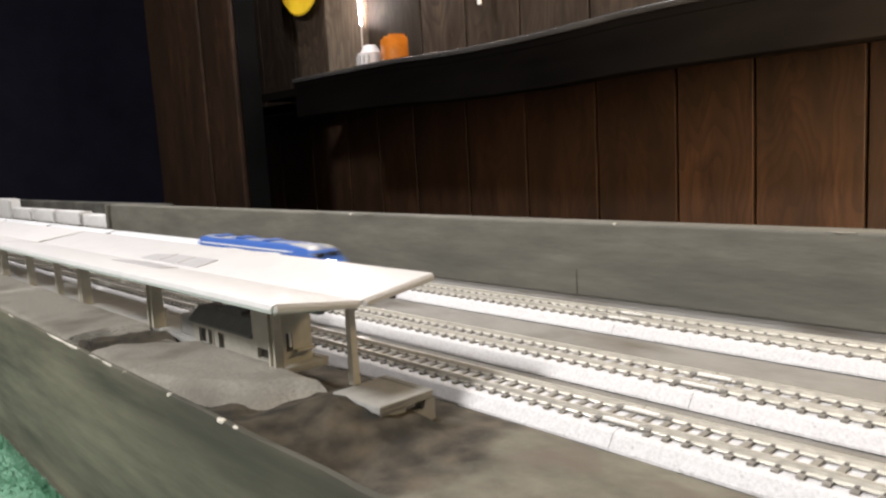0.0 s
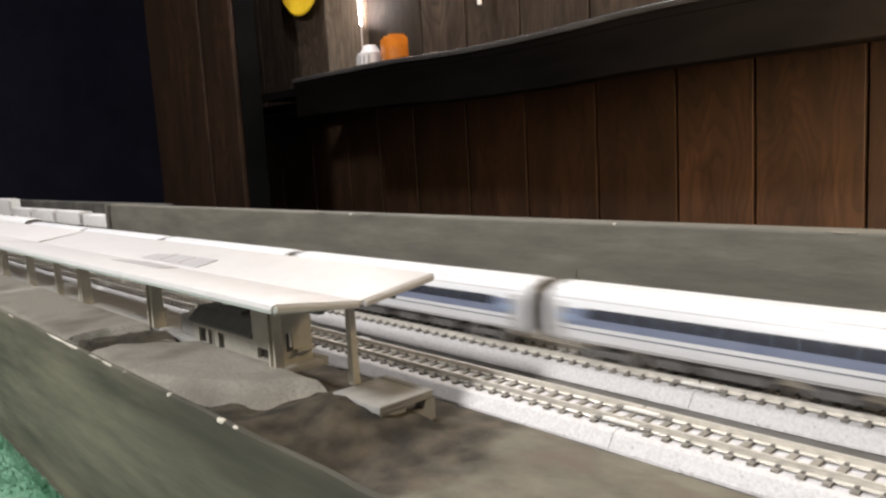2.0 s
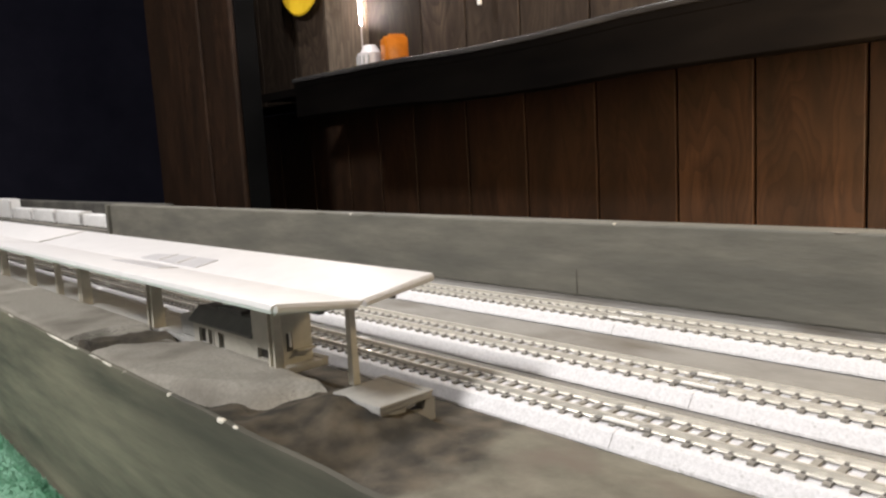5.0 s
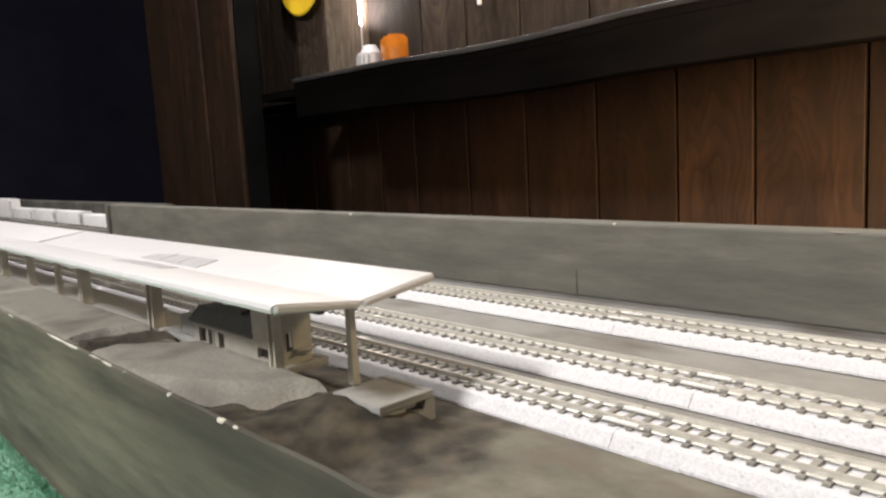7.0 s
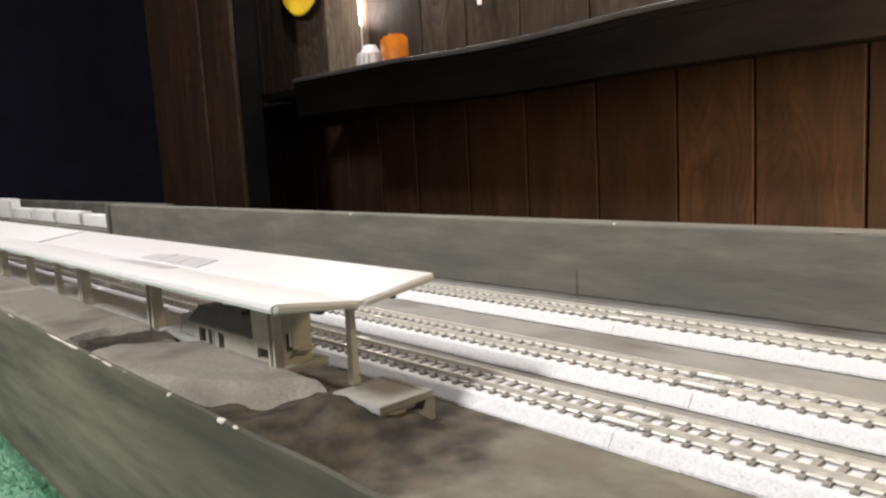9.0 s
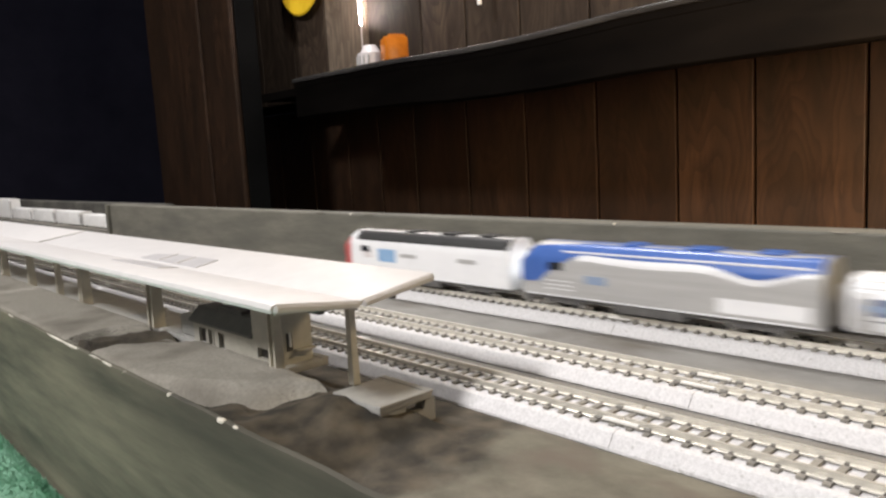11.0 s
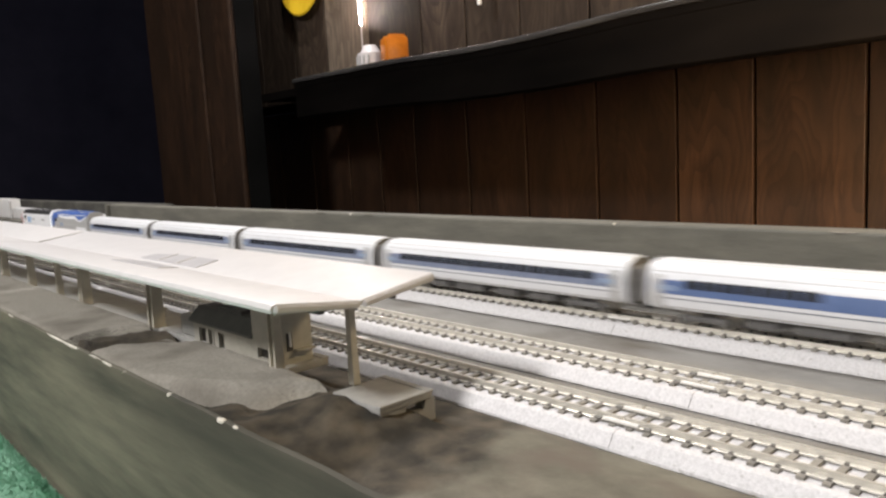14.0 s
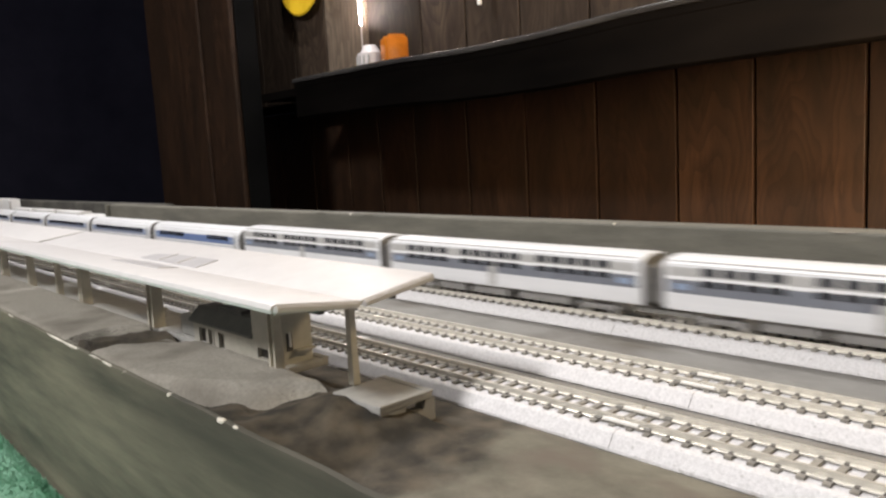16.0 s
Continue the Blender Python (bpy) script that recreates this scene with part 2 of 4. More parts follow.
def box(x0, x1, y0, y1, z0, z1, bevel=0.0, into=None, segments=2):
    bm = bmesh.new() if into is None else into
    made = bmesh.ops.create_cube(bm, size=1)["verts"]
    for v in made:
        v.co = Vector((x0 + (v.co.x + 0.5) * (x1 - x0), y0 + (v.co.y + 0.5) * (y1 - y0), z0 + (v.co.z + 0.5) * (z1 - z0)))
    if bevel:
        edges = list({e for v in made for e in v.link_edges})
        bmesh.ops.bevel(bm, geom=edges, offset=bevel, segments=segments, affect="EDGES", profile=0.5)
    return bm


def sweep(profile, stations, into=None, closed=True, caps=True):
    """Rings of the (x, z) profile at stations (y, change), change(x, z) giving the ring's own points."""
    bm = bmesh.new() if into is None else into
    rings = []
    for y, change in stations:
        rings.append([bm.verts.new((q[0], y, q[1])) for q in (change(x, z) if change else (x, z) for x, z in profile)])
    n = len(profile)
    for a, b in zip(rings, rings[1:]):
        for i in range(n if closed else n - 1):
            j = (i + 1) % n
            bm.faces.new((a[i], a[j], b[j], b[i]))
    if caps and closed:
        bm.faces.new(rings[0])
        bm.faces.new(list(reversed(rings[-1])))
    return bm


def cylinder(centre, radius, length, axis="x", segments=20, into=None, taper=1.0):
    bm = bmesh.new() if into is None else into
    turn = {"x": Matrix.Rotation(radians(90), 4, "Y"), "y": Matrix.Rotation(radians(90), 4, "X"), "z": Matrix()}[axis]
    bmesh.ops.create_cone(bm, cap_ends=True, segments=segments, radius1=radius, radius2=radius * taper, depth=length,
                          matrix=Matrix.Translation(centre) @ turn)
    return bm


def mirrored(half):
    """A closed outline from its right half, listed from the bottom up to the crown."""
    return half + [(-x, z) for x, z in reversed(half) if x > 1e-9]


# ---- the plan, in metres ----
TRACKS = (0.1601, 0.1983, 0.2569)
JOINTS = (0.104, 0.103, 0.169)
RAIL_TOP = 0.0070
SECTION = 0.248
WALL_X, WALL_TOP = 0.302, 0.0385
LIP_X, LIP_TOP, TURF_Z = 0.0785, 0.012, -0.062


# ---- the large structure ----
def room():
    solid("floor", box(-1.5, 3.2, -4.6, 3.6, -0.75, -0.70), FLOOR, "dark bare floor of a dim room", "floor", kind="structure")
    solid("ceiling", box(-1.5, 3.2, -4.6, 3.6, 1.70, 1.75), CEILING, "pale plain ceiling over the layout, out of view", "ceiling", kind="structure")
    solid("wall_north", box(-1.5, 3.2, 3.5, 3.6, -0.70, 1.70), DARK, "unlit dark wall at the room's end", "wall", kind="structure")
    solid("wall_south", box(-1.5, 3.2, -4.6, -4.5, -0.70, 1.70), CEILING, "plain wall behind the layout", "wall", kind="structure")
    solid("wall_west", box(-1.5, -1.4, -4.5, 3.5, -0.70, 1.70), CEILING, "plain wall opposite the panelling", "wall", kind="structure")
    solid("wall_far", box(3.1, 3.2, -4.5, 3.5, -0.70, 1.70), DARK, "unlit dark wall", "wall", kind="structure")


def plank_wall():
    """Dark panelling under the shelf, the back of the niche above it and a broad upright at its end."""
    low = solid("wall_east", box(1.062, 1.10, -4.5, 2.40, -0.70, 0.205), PANEL_BLACK,
                "dark brown wooden plank wall below the long shelf", "wall", kind="structure")
    seams = [-0.74, -0.58, -0.438, -0.284, -0.13, 0.025, 0.179, 0.327, 0.473, 0.595, 0.744, 0.901, 1.055, 1.215, 1.340, 1.461, 1.618, 1.776, 1.927, 2.087, 2.248]
    for a, b in zip(seams, seams[1:]):
        part("plank", box(1.05, 1.0615, a + 0.0024, b - 0.0024, -0.20, 0.205, 0.0009), TIMBER, low)
    high = solid("wall_niche", box(0.962, 1.0, -4.5, 1.9, 0.20, 1.70), PANEL_BLACK,
                 "weathered brown plank wall at the back of the shelf", "wall", kind="structure")
    seams = [-0.30, -0.16, -0.02, 0.13, 0.26, 0.40, 0.54, 0.68, 0.819, 0.945, 1.063, 1.228, 1.377, 1.511, 1.66, 1.84]
    for a, b in zip(seams, seams[1:]):
        part("plank", box(0.95, 0.9615, a + 0.0018, b - 0.0018, 0.215, 0.95, 0.0016), LIT_TIMBER if 1.2 < a < 1.3 else PALE_TIMBER, high)
    upright = solid("pillar", box(0.755, 0.80, 1.413, 1.845, -0.70, 1.70), PANEL_BLACK,
                    "broad dark wooden upright at the end of the shelf", "pillar", kind="structure")
    for a, b in ((1.415, 1.548), (1.560, 1.843)):
        part("plank", box(0.742, 0.7545, a, b, -0.69, 1.2, 0.004), TIMBER, upright)
    SAG = ((-1.45, 0.0040), (0.43, 0.0040), (0.493, 0.0032), (0.574, 0.0002), (0.62, -0.0016), (0.70, -0.0022), (0.777, -0.0018),
           (0.838, 0.0004), (0.904, 0.0030), (1.0, 0.0042), (1.21, 0.0045))
    # long dark shelf with a rounded glossy nose
    nose = [(1.060, 0.206), (1.060, 0.226), (0.7550, 0.226), (0.7550, 0.2090), (0.7560, 0.2080),
            (0.7560, 0.1560), (0.7600, 0.1530), (0.7740, 0.1530), (0.7740, 0.206)]

    def along(outline):
        return sweep(outline, [(y, (lambda d: lambda x, z: (x, z + d))(d)) for y, d in SAG])
    board = solid("shelf", along(nose), SHELF, "long near-black wooden shelf with a glossy rounded edge", "shelf", kind="structure", smooth=True)
    rim = [(0.7548, 0.2262), (0.7530, 0.2256), (0.7512, 0.2238), (0.7506, 0.2210), (0.7512, 0.2180), (0.7548, 0.2170)]
    # Added board, placed to block light from the wall past the shelf's end.
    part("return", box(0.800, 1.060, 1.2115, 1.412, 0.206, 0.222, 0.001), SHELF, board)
    part("edge_strip", along(rim), NOSE, board, "glossy worn rounded edge", smooth=True)



def sheet(name, mat, label, near_x, far_x, y_low, y_high, high, drop, z0=0.0003, lanes=26, rows=60):
    """A thin sheet between two ragged ends y_low(u) and y_high(u); its rims are rounded down."""
    bm = bmesh.new()
    grid = []
    for i in range(rows + 1):
        v = i / rows
        row = []
        for k in range(lanes + 1):
            u = k / lanes
            y = y_low(u) + (y_high(u) - y_low(u)) * v
            x = near_x + (far_x - near_x) * u + 0.0004 * noise.noise((y * 140, u * 3, 7))
            from_end = min((y - y_low(u)) / drop, (y_high(u) - y) / 0.003, 1.0)
            rim = min(1.0, min(u, 1 - u) * 18)
            k1 = max(0.0, from_end)
            z = z0 + (high - z0) * (0.30 + 0.70 * (k1 * k1 * (3 - 2 * k1))) * (0.93 + 0.07 * rim)
            z += 0.0005 * noise.noise((x * 130, y * 90, 2)) + 0.00012 * noise.noise((x * 900, y * 900, 5))
            row.append(bm.verts.new((x, y, z)))
        grid.append(row)
    for a, b in zip(grid, grid[1:]):
        for k in range(lanes):
            bm.faces.new((a[k], a[k + 1], b[k + 1], b[k]))
    loop = grid[0] + [r[-1] for r in grid[1:]] + grid[-1][-2::-1] + [r[0] for r in grid[-2:0:-1]]
    low = [bm.verts.new((w.co.x, w.co.y, z0 - 0.0003)) for w in loop]
    for k in range(len(loop)):
        j = (k + 1) % len(loop)
        bm.faces.new((loop[k], loop[j], low[j], low[k]))
    bm.faces.new(low)
    return solid(name, bm, mat, label, "paving", "paving sheets along the edge", smooth=True)


def earth():
    """Pale brown scenic earth along the edge, and a darker heap of it before the platform's end."""
    bm = bmesh.new()
    grid = []
    n, m = 110, 36
    for i in range(n + 1):
        y = -0.35 + 0.72 * i / n
        row = []
        for k in range(m + 1):
            u = k / m
            x = LIP_X + 0.0030 + u * (0.1474 - LIP_X - 0.0030) + 0.0010 * noise.noise((y * 60, 3, u * 2)) * u
            fade = min(1.0, (1 - u) * 6)
            z = 0.0004 + fade * (0.0008 + 0.0004 * noise.noise((x * 70, y * 55, 1)) + 0.0002 * noise.noise((x * 260, y * 220, 8)))
            row.append(bm.verts.new((x, y, max(z, 0.0003))))
        grid.append(row)
    for a, b in zip(grid, grid[1:]):
        for k in range(m):
            bm.faces.new((a[k], a[k + 1], b[k + 1], b[k]))
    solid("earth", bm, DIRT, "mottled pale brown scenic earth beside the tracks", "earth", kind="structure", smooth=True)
    bm = bmesh.new()
    grid = []
    n, m = 90, 60
    for i in range(n + 1):
        v = i / n
        row = []
        for k in range(m + 1):
            u = k / m
            x = LIP_X + 0.0032 + u * 0.0535
            low = 0.1225 + 0.012 * abs(u - 0.72) + 0.005 * noise.noise((u * 5, 2.2, 0)) - 0.030 * max(0.0, 0.25 - u)
            y = low + (0.318 - low) * v ** 1.6
            edge = min(1.0, (y - low) / 0.034, (1 - u) / 0.22)
            edge = max(0.0, edge)
            edge = edge * edge * (3 - 2 * edge)
            heap = math.exp(-((y - 0.182) / 0.034) ** 2)
            z = 0.0002 + edge * (0.0046 + 0.0026 * heap * (1 - 0.55 * u) + 0.0022 * noise.noise((x * 80, y * 60, 1)) * (0.3 + heap)
                                 + 0.0007 * noise.noise((x * 260, y * 220, 8))
                                 + 0.0046 * math.exp(-((x - 0.1110) / 0.011) ** 2 - ((y - 0.166) / 0.016) ** 2))
            row.append(bm.verts.new((x, y, max(z, 0.0001))))
        grid.append(row)
    for a, b in zip(grid, grid[1:]):
        for k in range(m):
            bm.faces.new((a[k], a[k + 1], b[k + 1], b[k]))
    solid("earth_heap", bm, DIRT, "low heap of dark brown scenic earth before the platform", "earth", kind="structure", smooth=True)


def layout_base():
    solid("ground", box(-0.07, 0.0783, -0.8, 2.2, TURF_Z - 0.03, TURF_Z), TURF, "flat green artificial turf beside the layout", "turf", kind="structure")
    solid("table", box(0.0796, 0.52, -4.3, 3.0, -0.03, 0.0), BASE, "grey-painted baseboard of the model railway", "baseboard", kind="structure")
    # near edge board, slightly uneven along its worn top
    bm = bmesh.new()
    ys = [-4.3, -0.3] + [-0.1 + 0.012 * i for i in range(70)] + [0.9, 1.4, 3.0]
    rows = []
    for y in ys:
        w = 0.0007 * noise.noise((3.1, y * 40, 0)) + 0.0005 * noise.noise((1.7, y * 150, 4))
        rows.append([bm.verts.new(p) for p in ((LIP_X + w * 0.3, y, TURF_Z - 0.03), (LIP_X - w * 0.5, y, LIP_TOP - 0.0022 + w),
                                               (LIP_X + 0.0008 - w * 0.4, y, LIP_TOP - 0.0002 + w), (LIP_X + 0.0022, y, LIP_TOP + w * 0.4),
                                               (LIP_X + 0.0032, y, LIP_TOP - 0.0014), (LIP_X + 0.0034, y, 0.0004))])
    for a, b in zip(rows, rows[1:]):
        for i in range(5):
            bm.faces.new((a[i], a[i + 1], b[i + 1], b[i]))
    edge = solid("edge_board", bm, LIP, "worn grey-brown wooden board along the layout's edge", "board", kind="structure", smooth=True)
    for y, size, run in ((0.1755, 0.0016, 1.3), (0.2085, 0.0014, 1.3), (0.168, 0.0009, 1.3), (0.245, 0.0010, 1.3), (0.262, 0.0009, 6), (0.277, 0.0011, 9), (0.30, 0.0011, 12),
                         (0.325, 0.0010, 14), (0.352, 0.0008, 10), (0.232, 0.0006, 8), (0.40, 0.0007, 12)):
        chip = bmesh.new()
        bmesh.ops.create_icosphere(chip, subdivisions=2, radius=1)
        for v in chip.verts:
            k = 1 + 0.35 * noise.noise(v.co * 1.7 + Vector((y * 90, 0, 0)))
            v.co = Vector((LIP_X + 0.0012 + v.co.x * size * 0.6 * k, y + v.co.y * size * run * k, LIP_TOP - 0.0004 + v.co.z * size * 0.45 * k))
        part("chip", chip, CHIP, edge, smooth=True)
    # board behind the tracks, and its set-back continuation
    back = solid("back_board", box(WALL_X, WALL_X + 0.014, -4.3, 0.914, 0.0, WALL_TOP, 0.0012), BOARD,
                 "grey-painted wooden board standing behind the tracks", "board", kind="structure")
    part("crack", box(WALL_X - 0.00015, WALL_X + 0.001, 0.2284, 0.2291, 0.001, 0.0140), LIP, back)
    solid("corner_post", box(WALL_X - 0.004, WALL_X + 0.016, 0.9145, 0.921, 0.0, WALL_TOP + 0.0005, 0.0012), BOARD,
          "grey wooden corner block at the board's end", "block", kind="structure")
    solid("back_board_far", box(0.372, 0.39, 0.936, 3.0, 0.0, WALL_TOP - 0.0065, 0.0012), MOTTLED,
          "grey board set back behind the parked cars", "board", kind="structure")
    solid("end_board", box(0.317, 0.372, 0.918, 0.934, 0.0, WALL_TOP - 0.0068, 0.0012), MOTTLED, "grey board closing the recess", "board", kind="structure")
    # splinters and knocks along the top
    for y, w, mat in ((0.0967, 0.012, PAVING), (0.2043, 0.0023, CHIP), (0.423, 0.0036, CHIP), (0.455, 0.014, LIP), (0.398, 0.010, LIP), (0.64, 0.01, LIP)):
        bm = bmesh.new()
        bmesh.ops.create_icosphere(bm, subdivisions=2, radius=1)
        for v in bm.verts:
            k = 1 + 0.4 * noise.noise(v.co * 2.1 + Vector((y * 70, 0, 0)))
            v.co = Vector((WALL_X + 0.0010 + v.co.x * 0.0016 * k, y + w / 2 + v.co.y * w * 0.5 * k, WALL_TOP - 0.0004 + v.co.z * 0.0005 * k))
        part("splinter", bm, mat, back, smooth=True)
    flake = bmesh.new()
    for i in range(7):
        a = 2 * math.pi * i / 7
        flake.verts.new((0.1790 + 0.0011 * math.cos(a), 0.247 + 0.0034 * math.sin(a) * (1 + 0.2 * (i % 2)), 0.0009 + 0.0003 * (i % 3)))
    flake.faces.new(flake.verts[:])
    up = bmesh.ops.extrude_face_region(flake, geom=flake.faces[:])["geom"]
    for v in up:
        if isinstance(v, bmesh.types.BMVert):
            v.co.z += 0.0005
    solid("plaster_flake", flake, WHITE, "small white flake lying between two tracks", "flake")


def grass():
    """Short blades of the turf beside the board."""
    rng = random.Random(8)
    verts, faces = [], []
    for i in range(9000):
        y = rng.uniform(0.26, 0.75)
        x = LIP_X - 0.0005 - abs(rng.gauss(0, 0.018)) if i % 3 else LIP_X - rng.uniform(0.0003, 0.004)
        if x < 0.0:
            continue
        h, lean, turn = rng.uniform(0.0008, 0.0032), rng.uniform(-0.0026, 0.0026), rng.uniform(0, math.pi)
        dx, dy = 0.0004 * math.cos(turn), 0.0004 * math.sin(turn)
        n = len(verts)
        verts += [(x - dx, y - dy, TURF_Z - 0.0002), (x + dx, y + dy, TURF_Z - 0.0002), (min(x + lean, LIP_X - 0.0002), y + rng.uniform(-0.002, 0.002), TURF_Z + h)]
        faces.append((n, n + 1, n + 2))
    mesh = bpy.data.meshes.new("turf_blades")
    mesh.from_pydata(verts, [], faces)
    mesh.materials.append(TURF)
    tagged(new("turf_blades", mesh), "short green artificial grass blades along the board", "turf", kind="stuff")



def paving():
    def ragged(points, seed):
        def line(u):
            for (ua, ya), (ub, yb) in zip(points, points[1:]):
                if u <= ub:
                    k = (u - ua) / (ub - ua)
                    return ya + (yb - ya) * k + 0.0012 * noise.noise((u * 9, seed, 0))
            return points[-1][1]
        return line
    sheet("paving_sheet", PAVING, "grey sandpaper-like paving sheet with a rounded ragged end", 0.0812, 0.1158,
          ragged(((0, 0.2260), (0.12, 0.2160), (0.30, 0.2010), (0.50, 0.1880), (0.72, 0.1800), (1.0, 0.1720)), 3.3), ragged(((0, 0.2885), (0.35, 0.2890), (1.0, 0.2640)), 6.1), LIP_TOP, 0.016)
    sheet("paving_sheet", PAVING, "long grey sandpaper-like paving sheet beside the platform", 0.0812, 0.1142,
          ragged(((0, 0.3060), (0.5, 0.3120), (1.0, 0.3050)), 9.4), ragged(((0, 1.40), (1.0, 1.40)), 1.0), LIP_TOP + 0.0002, 0.010, rows=110)
    sheet("paving_sliver", PAVING, "narrow grey sliver of paving in the gap between sheets", 0.0880, 0.1125,
          ragged(((0, 0.2955), (0.5, 0.2950), (1.0, 0.2800)), 4.4), ragged(((0, 0.2985), (0.5, 0.3000), (1.0, 0.2900)), 2.2), LIP_TOP - 0.0022, 0.002, rows=8)


def gap_dirt():
    """Dark loose soil that fills the gap between the paving sheets and spills over their ends."""
    bm = bmesh.new()
    grid = []
    for i in range(49):
        y = 0.276 + 0.042 * i / 48
        row = []
        for k in range(41):
            x = 0.0820 + 0.0335 * k / 40
            bend = y + 0.45 * max(0.0, x - 0.095)
            rise = math.exp(-((bend - 0.3015) / 0.0085) ** 4)
            z = LIP_TOP - 0.0034 + rise * (0.0032 + 0.0017 * noise.noise((x * 150, y * 190, 2)) + 0.0005 * noise.noise((x * 600, y * 640, 5)))
            row.append(bm.verts.new((x, y, z - 0.004 * max(0.0, abs(k - 20) / 20 - 0.85) / 0.15)))
        grid.append(row)
    for a, b in zip(grid, grid[1:]):
        for k in range(40):
            bm.faces.new((a[k], a[k + 1], b[k + 1], b[k]))
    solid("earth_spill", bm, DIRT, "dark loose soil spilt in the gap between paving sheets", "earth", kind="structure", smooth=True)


def crumbs():
    """Loose crumbs of soil strewn where it meets the paving, thick at the seam and thinning outwards."""
    rng = random.Random(12)
    verts, faces = [], []

    def crumb(x, y, z, r):
        n = len(verts)
        for dx, dy, dz in ((1, 0, 0), (0, 1, 0), (-1, 0, 0), (0, -1, 0), (0, 0, 0.8), (0, 0, -0.6)):
            k = r * rng.uniform(0.6, 1.2)
            verts.append((x + dx * k, y + dy * k, z + dz * k))
        for a, b in ((0, 1), (1, 2), (2, 3), (3, 0)):
            faces.append((n + a, n + b, n + 4))
            faces.append((n + b, n + a, n + 5))
    seam = ((0.0, 0.2265), (0.12, 0.2165), (0.30, 0.2015), (0.50, 0.1885), (0.72, 0.1805), (1.0, 0.1725))
    for i in range(2600):
        u = rng.random()
        for (ua, ya), (ub, yb) in zip(seam, seam[1:]):
            if ua <= u <= ub:
                y = ya + (yb - ya) * (u - ua) / (ub - ua)
        d = rng.gauss(0.0005, 0.0030)
        k = max(0.0, min(1.0, d / 0.016))
        z = 0.0003 + (LIP_TOP - 0.0003) * (0.30 + 0.70 * k * k * (3 - 2 * k)) if d > 0 else 0.0055
        crumb(0.0815 + 0.034 * u, y + d, z + 0.0001, rng.uniform(0.00010, 0.00026) * (1.7 if i % 23 == 0 else 1))
    for i in range(1100):
        x = rng.uniform(0.0820, 0.1145)
        y = rng.gauss(0.3015, 0.009) - 0.45 * max(0.0, x - 0.095)
        crumb(x, y, LIP_TOP, rng.uniform(0.00010, 0.00024))
    mesh = bpy.data.meshes.new("soil_crumbs")
    mesh.from_pydata(verts, [], faces)
    mesh.materials.append(CRUMB)
    tagged(new("soil_crumbs", mesh), "loose dark crumbs of soil strewn over the paving ends", "soil", kind="stuff")


room()
plank_wall()
layout_base()
grass()
earth()
paving()
gap_dirt()
crumbs()


# ---- tracks ----
def rail_mesh(length):
    half = [(0.0011, 0.0), (0.0011, 0.00035), (0.00035, 0.0006), (0.0003, 0.00125), (0.00045, 0.00145), (0.00045, 0.0020)]
    outline = half + [(-x, z) for x, z in reversed(half)]
    return finish("rail", sweep(outline, [(0.0004, None), (length - 0.0004, None)]), RAIL)


def roadbed_mesh(length):
    half = [(0.0125, 0.0), (0.0123, 0.0007), (0.0098, 0.0038), (0.0091, 0.0042)]
    outline = half + [(-x, z) for x, z in reversed(half)]
    n = 60

    def wobble(k):
        def change(x, z):
            d = 0.00022 * noise.noise((k * 1.7, x * 300, z * 700)) if 0 < k < n else 0
            return x + d * (1 if x > 0 else -1), z + (0 if z < 0.0001 else d * 0.5)
        return change
    return finish("roadbed", sweep(outline, [(0.0001 + (length - 0.0002) * k / n, wobble(k)) for k in range(n + 1)]), BALLAST)


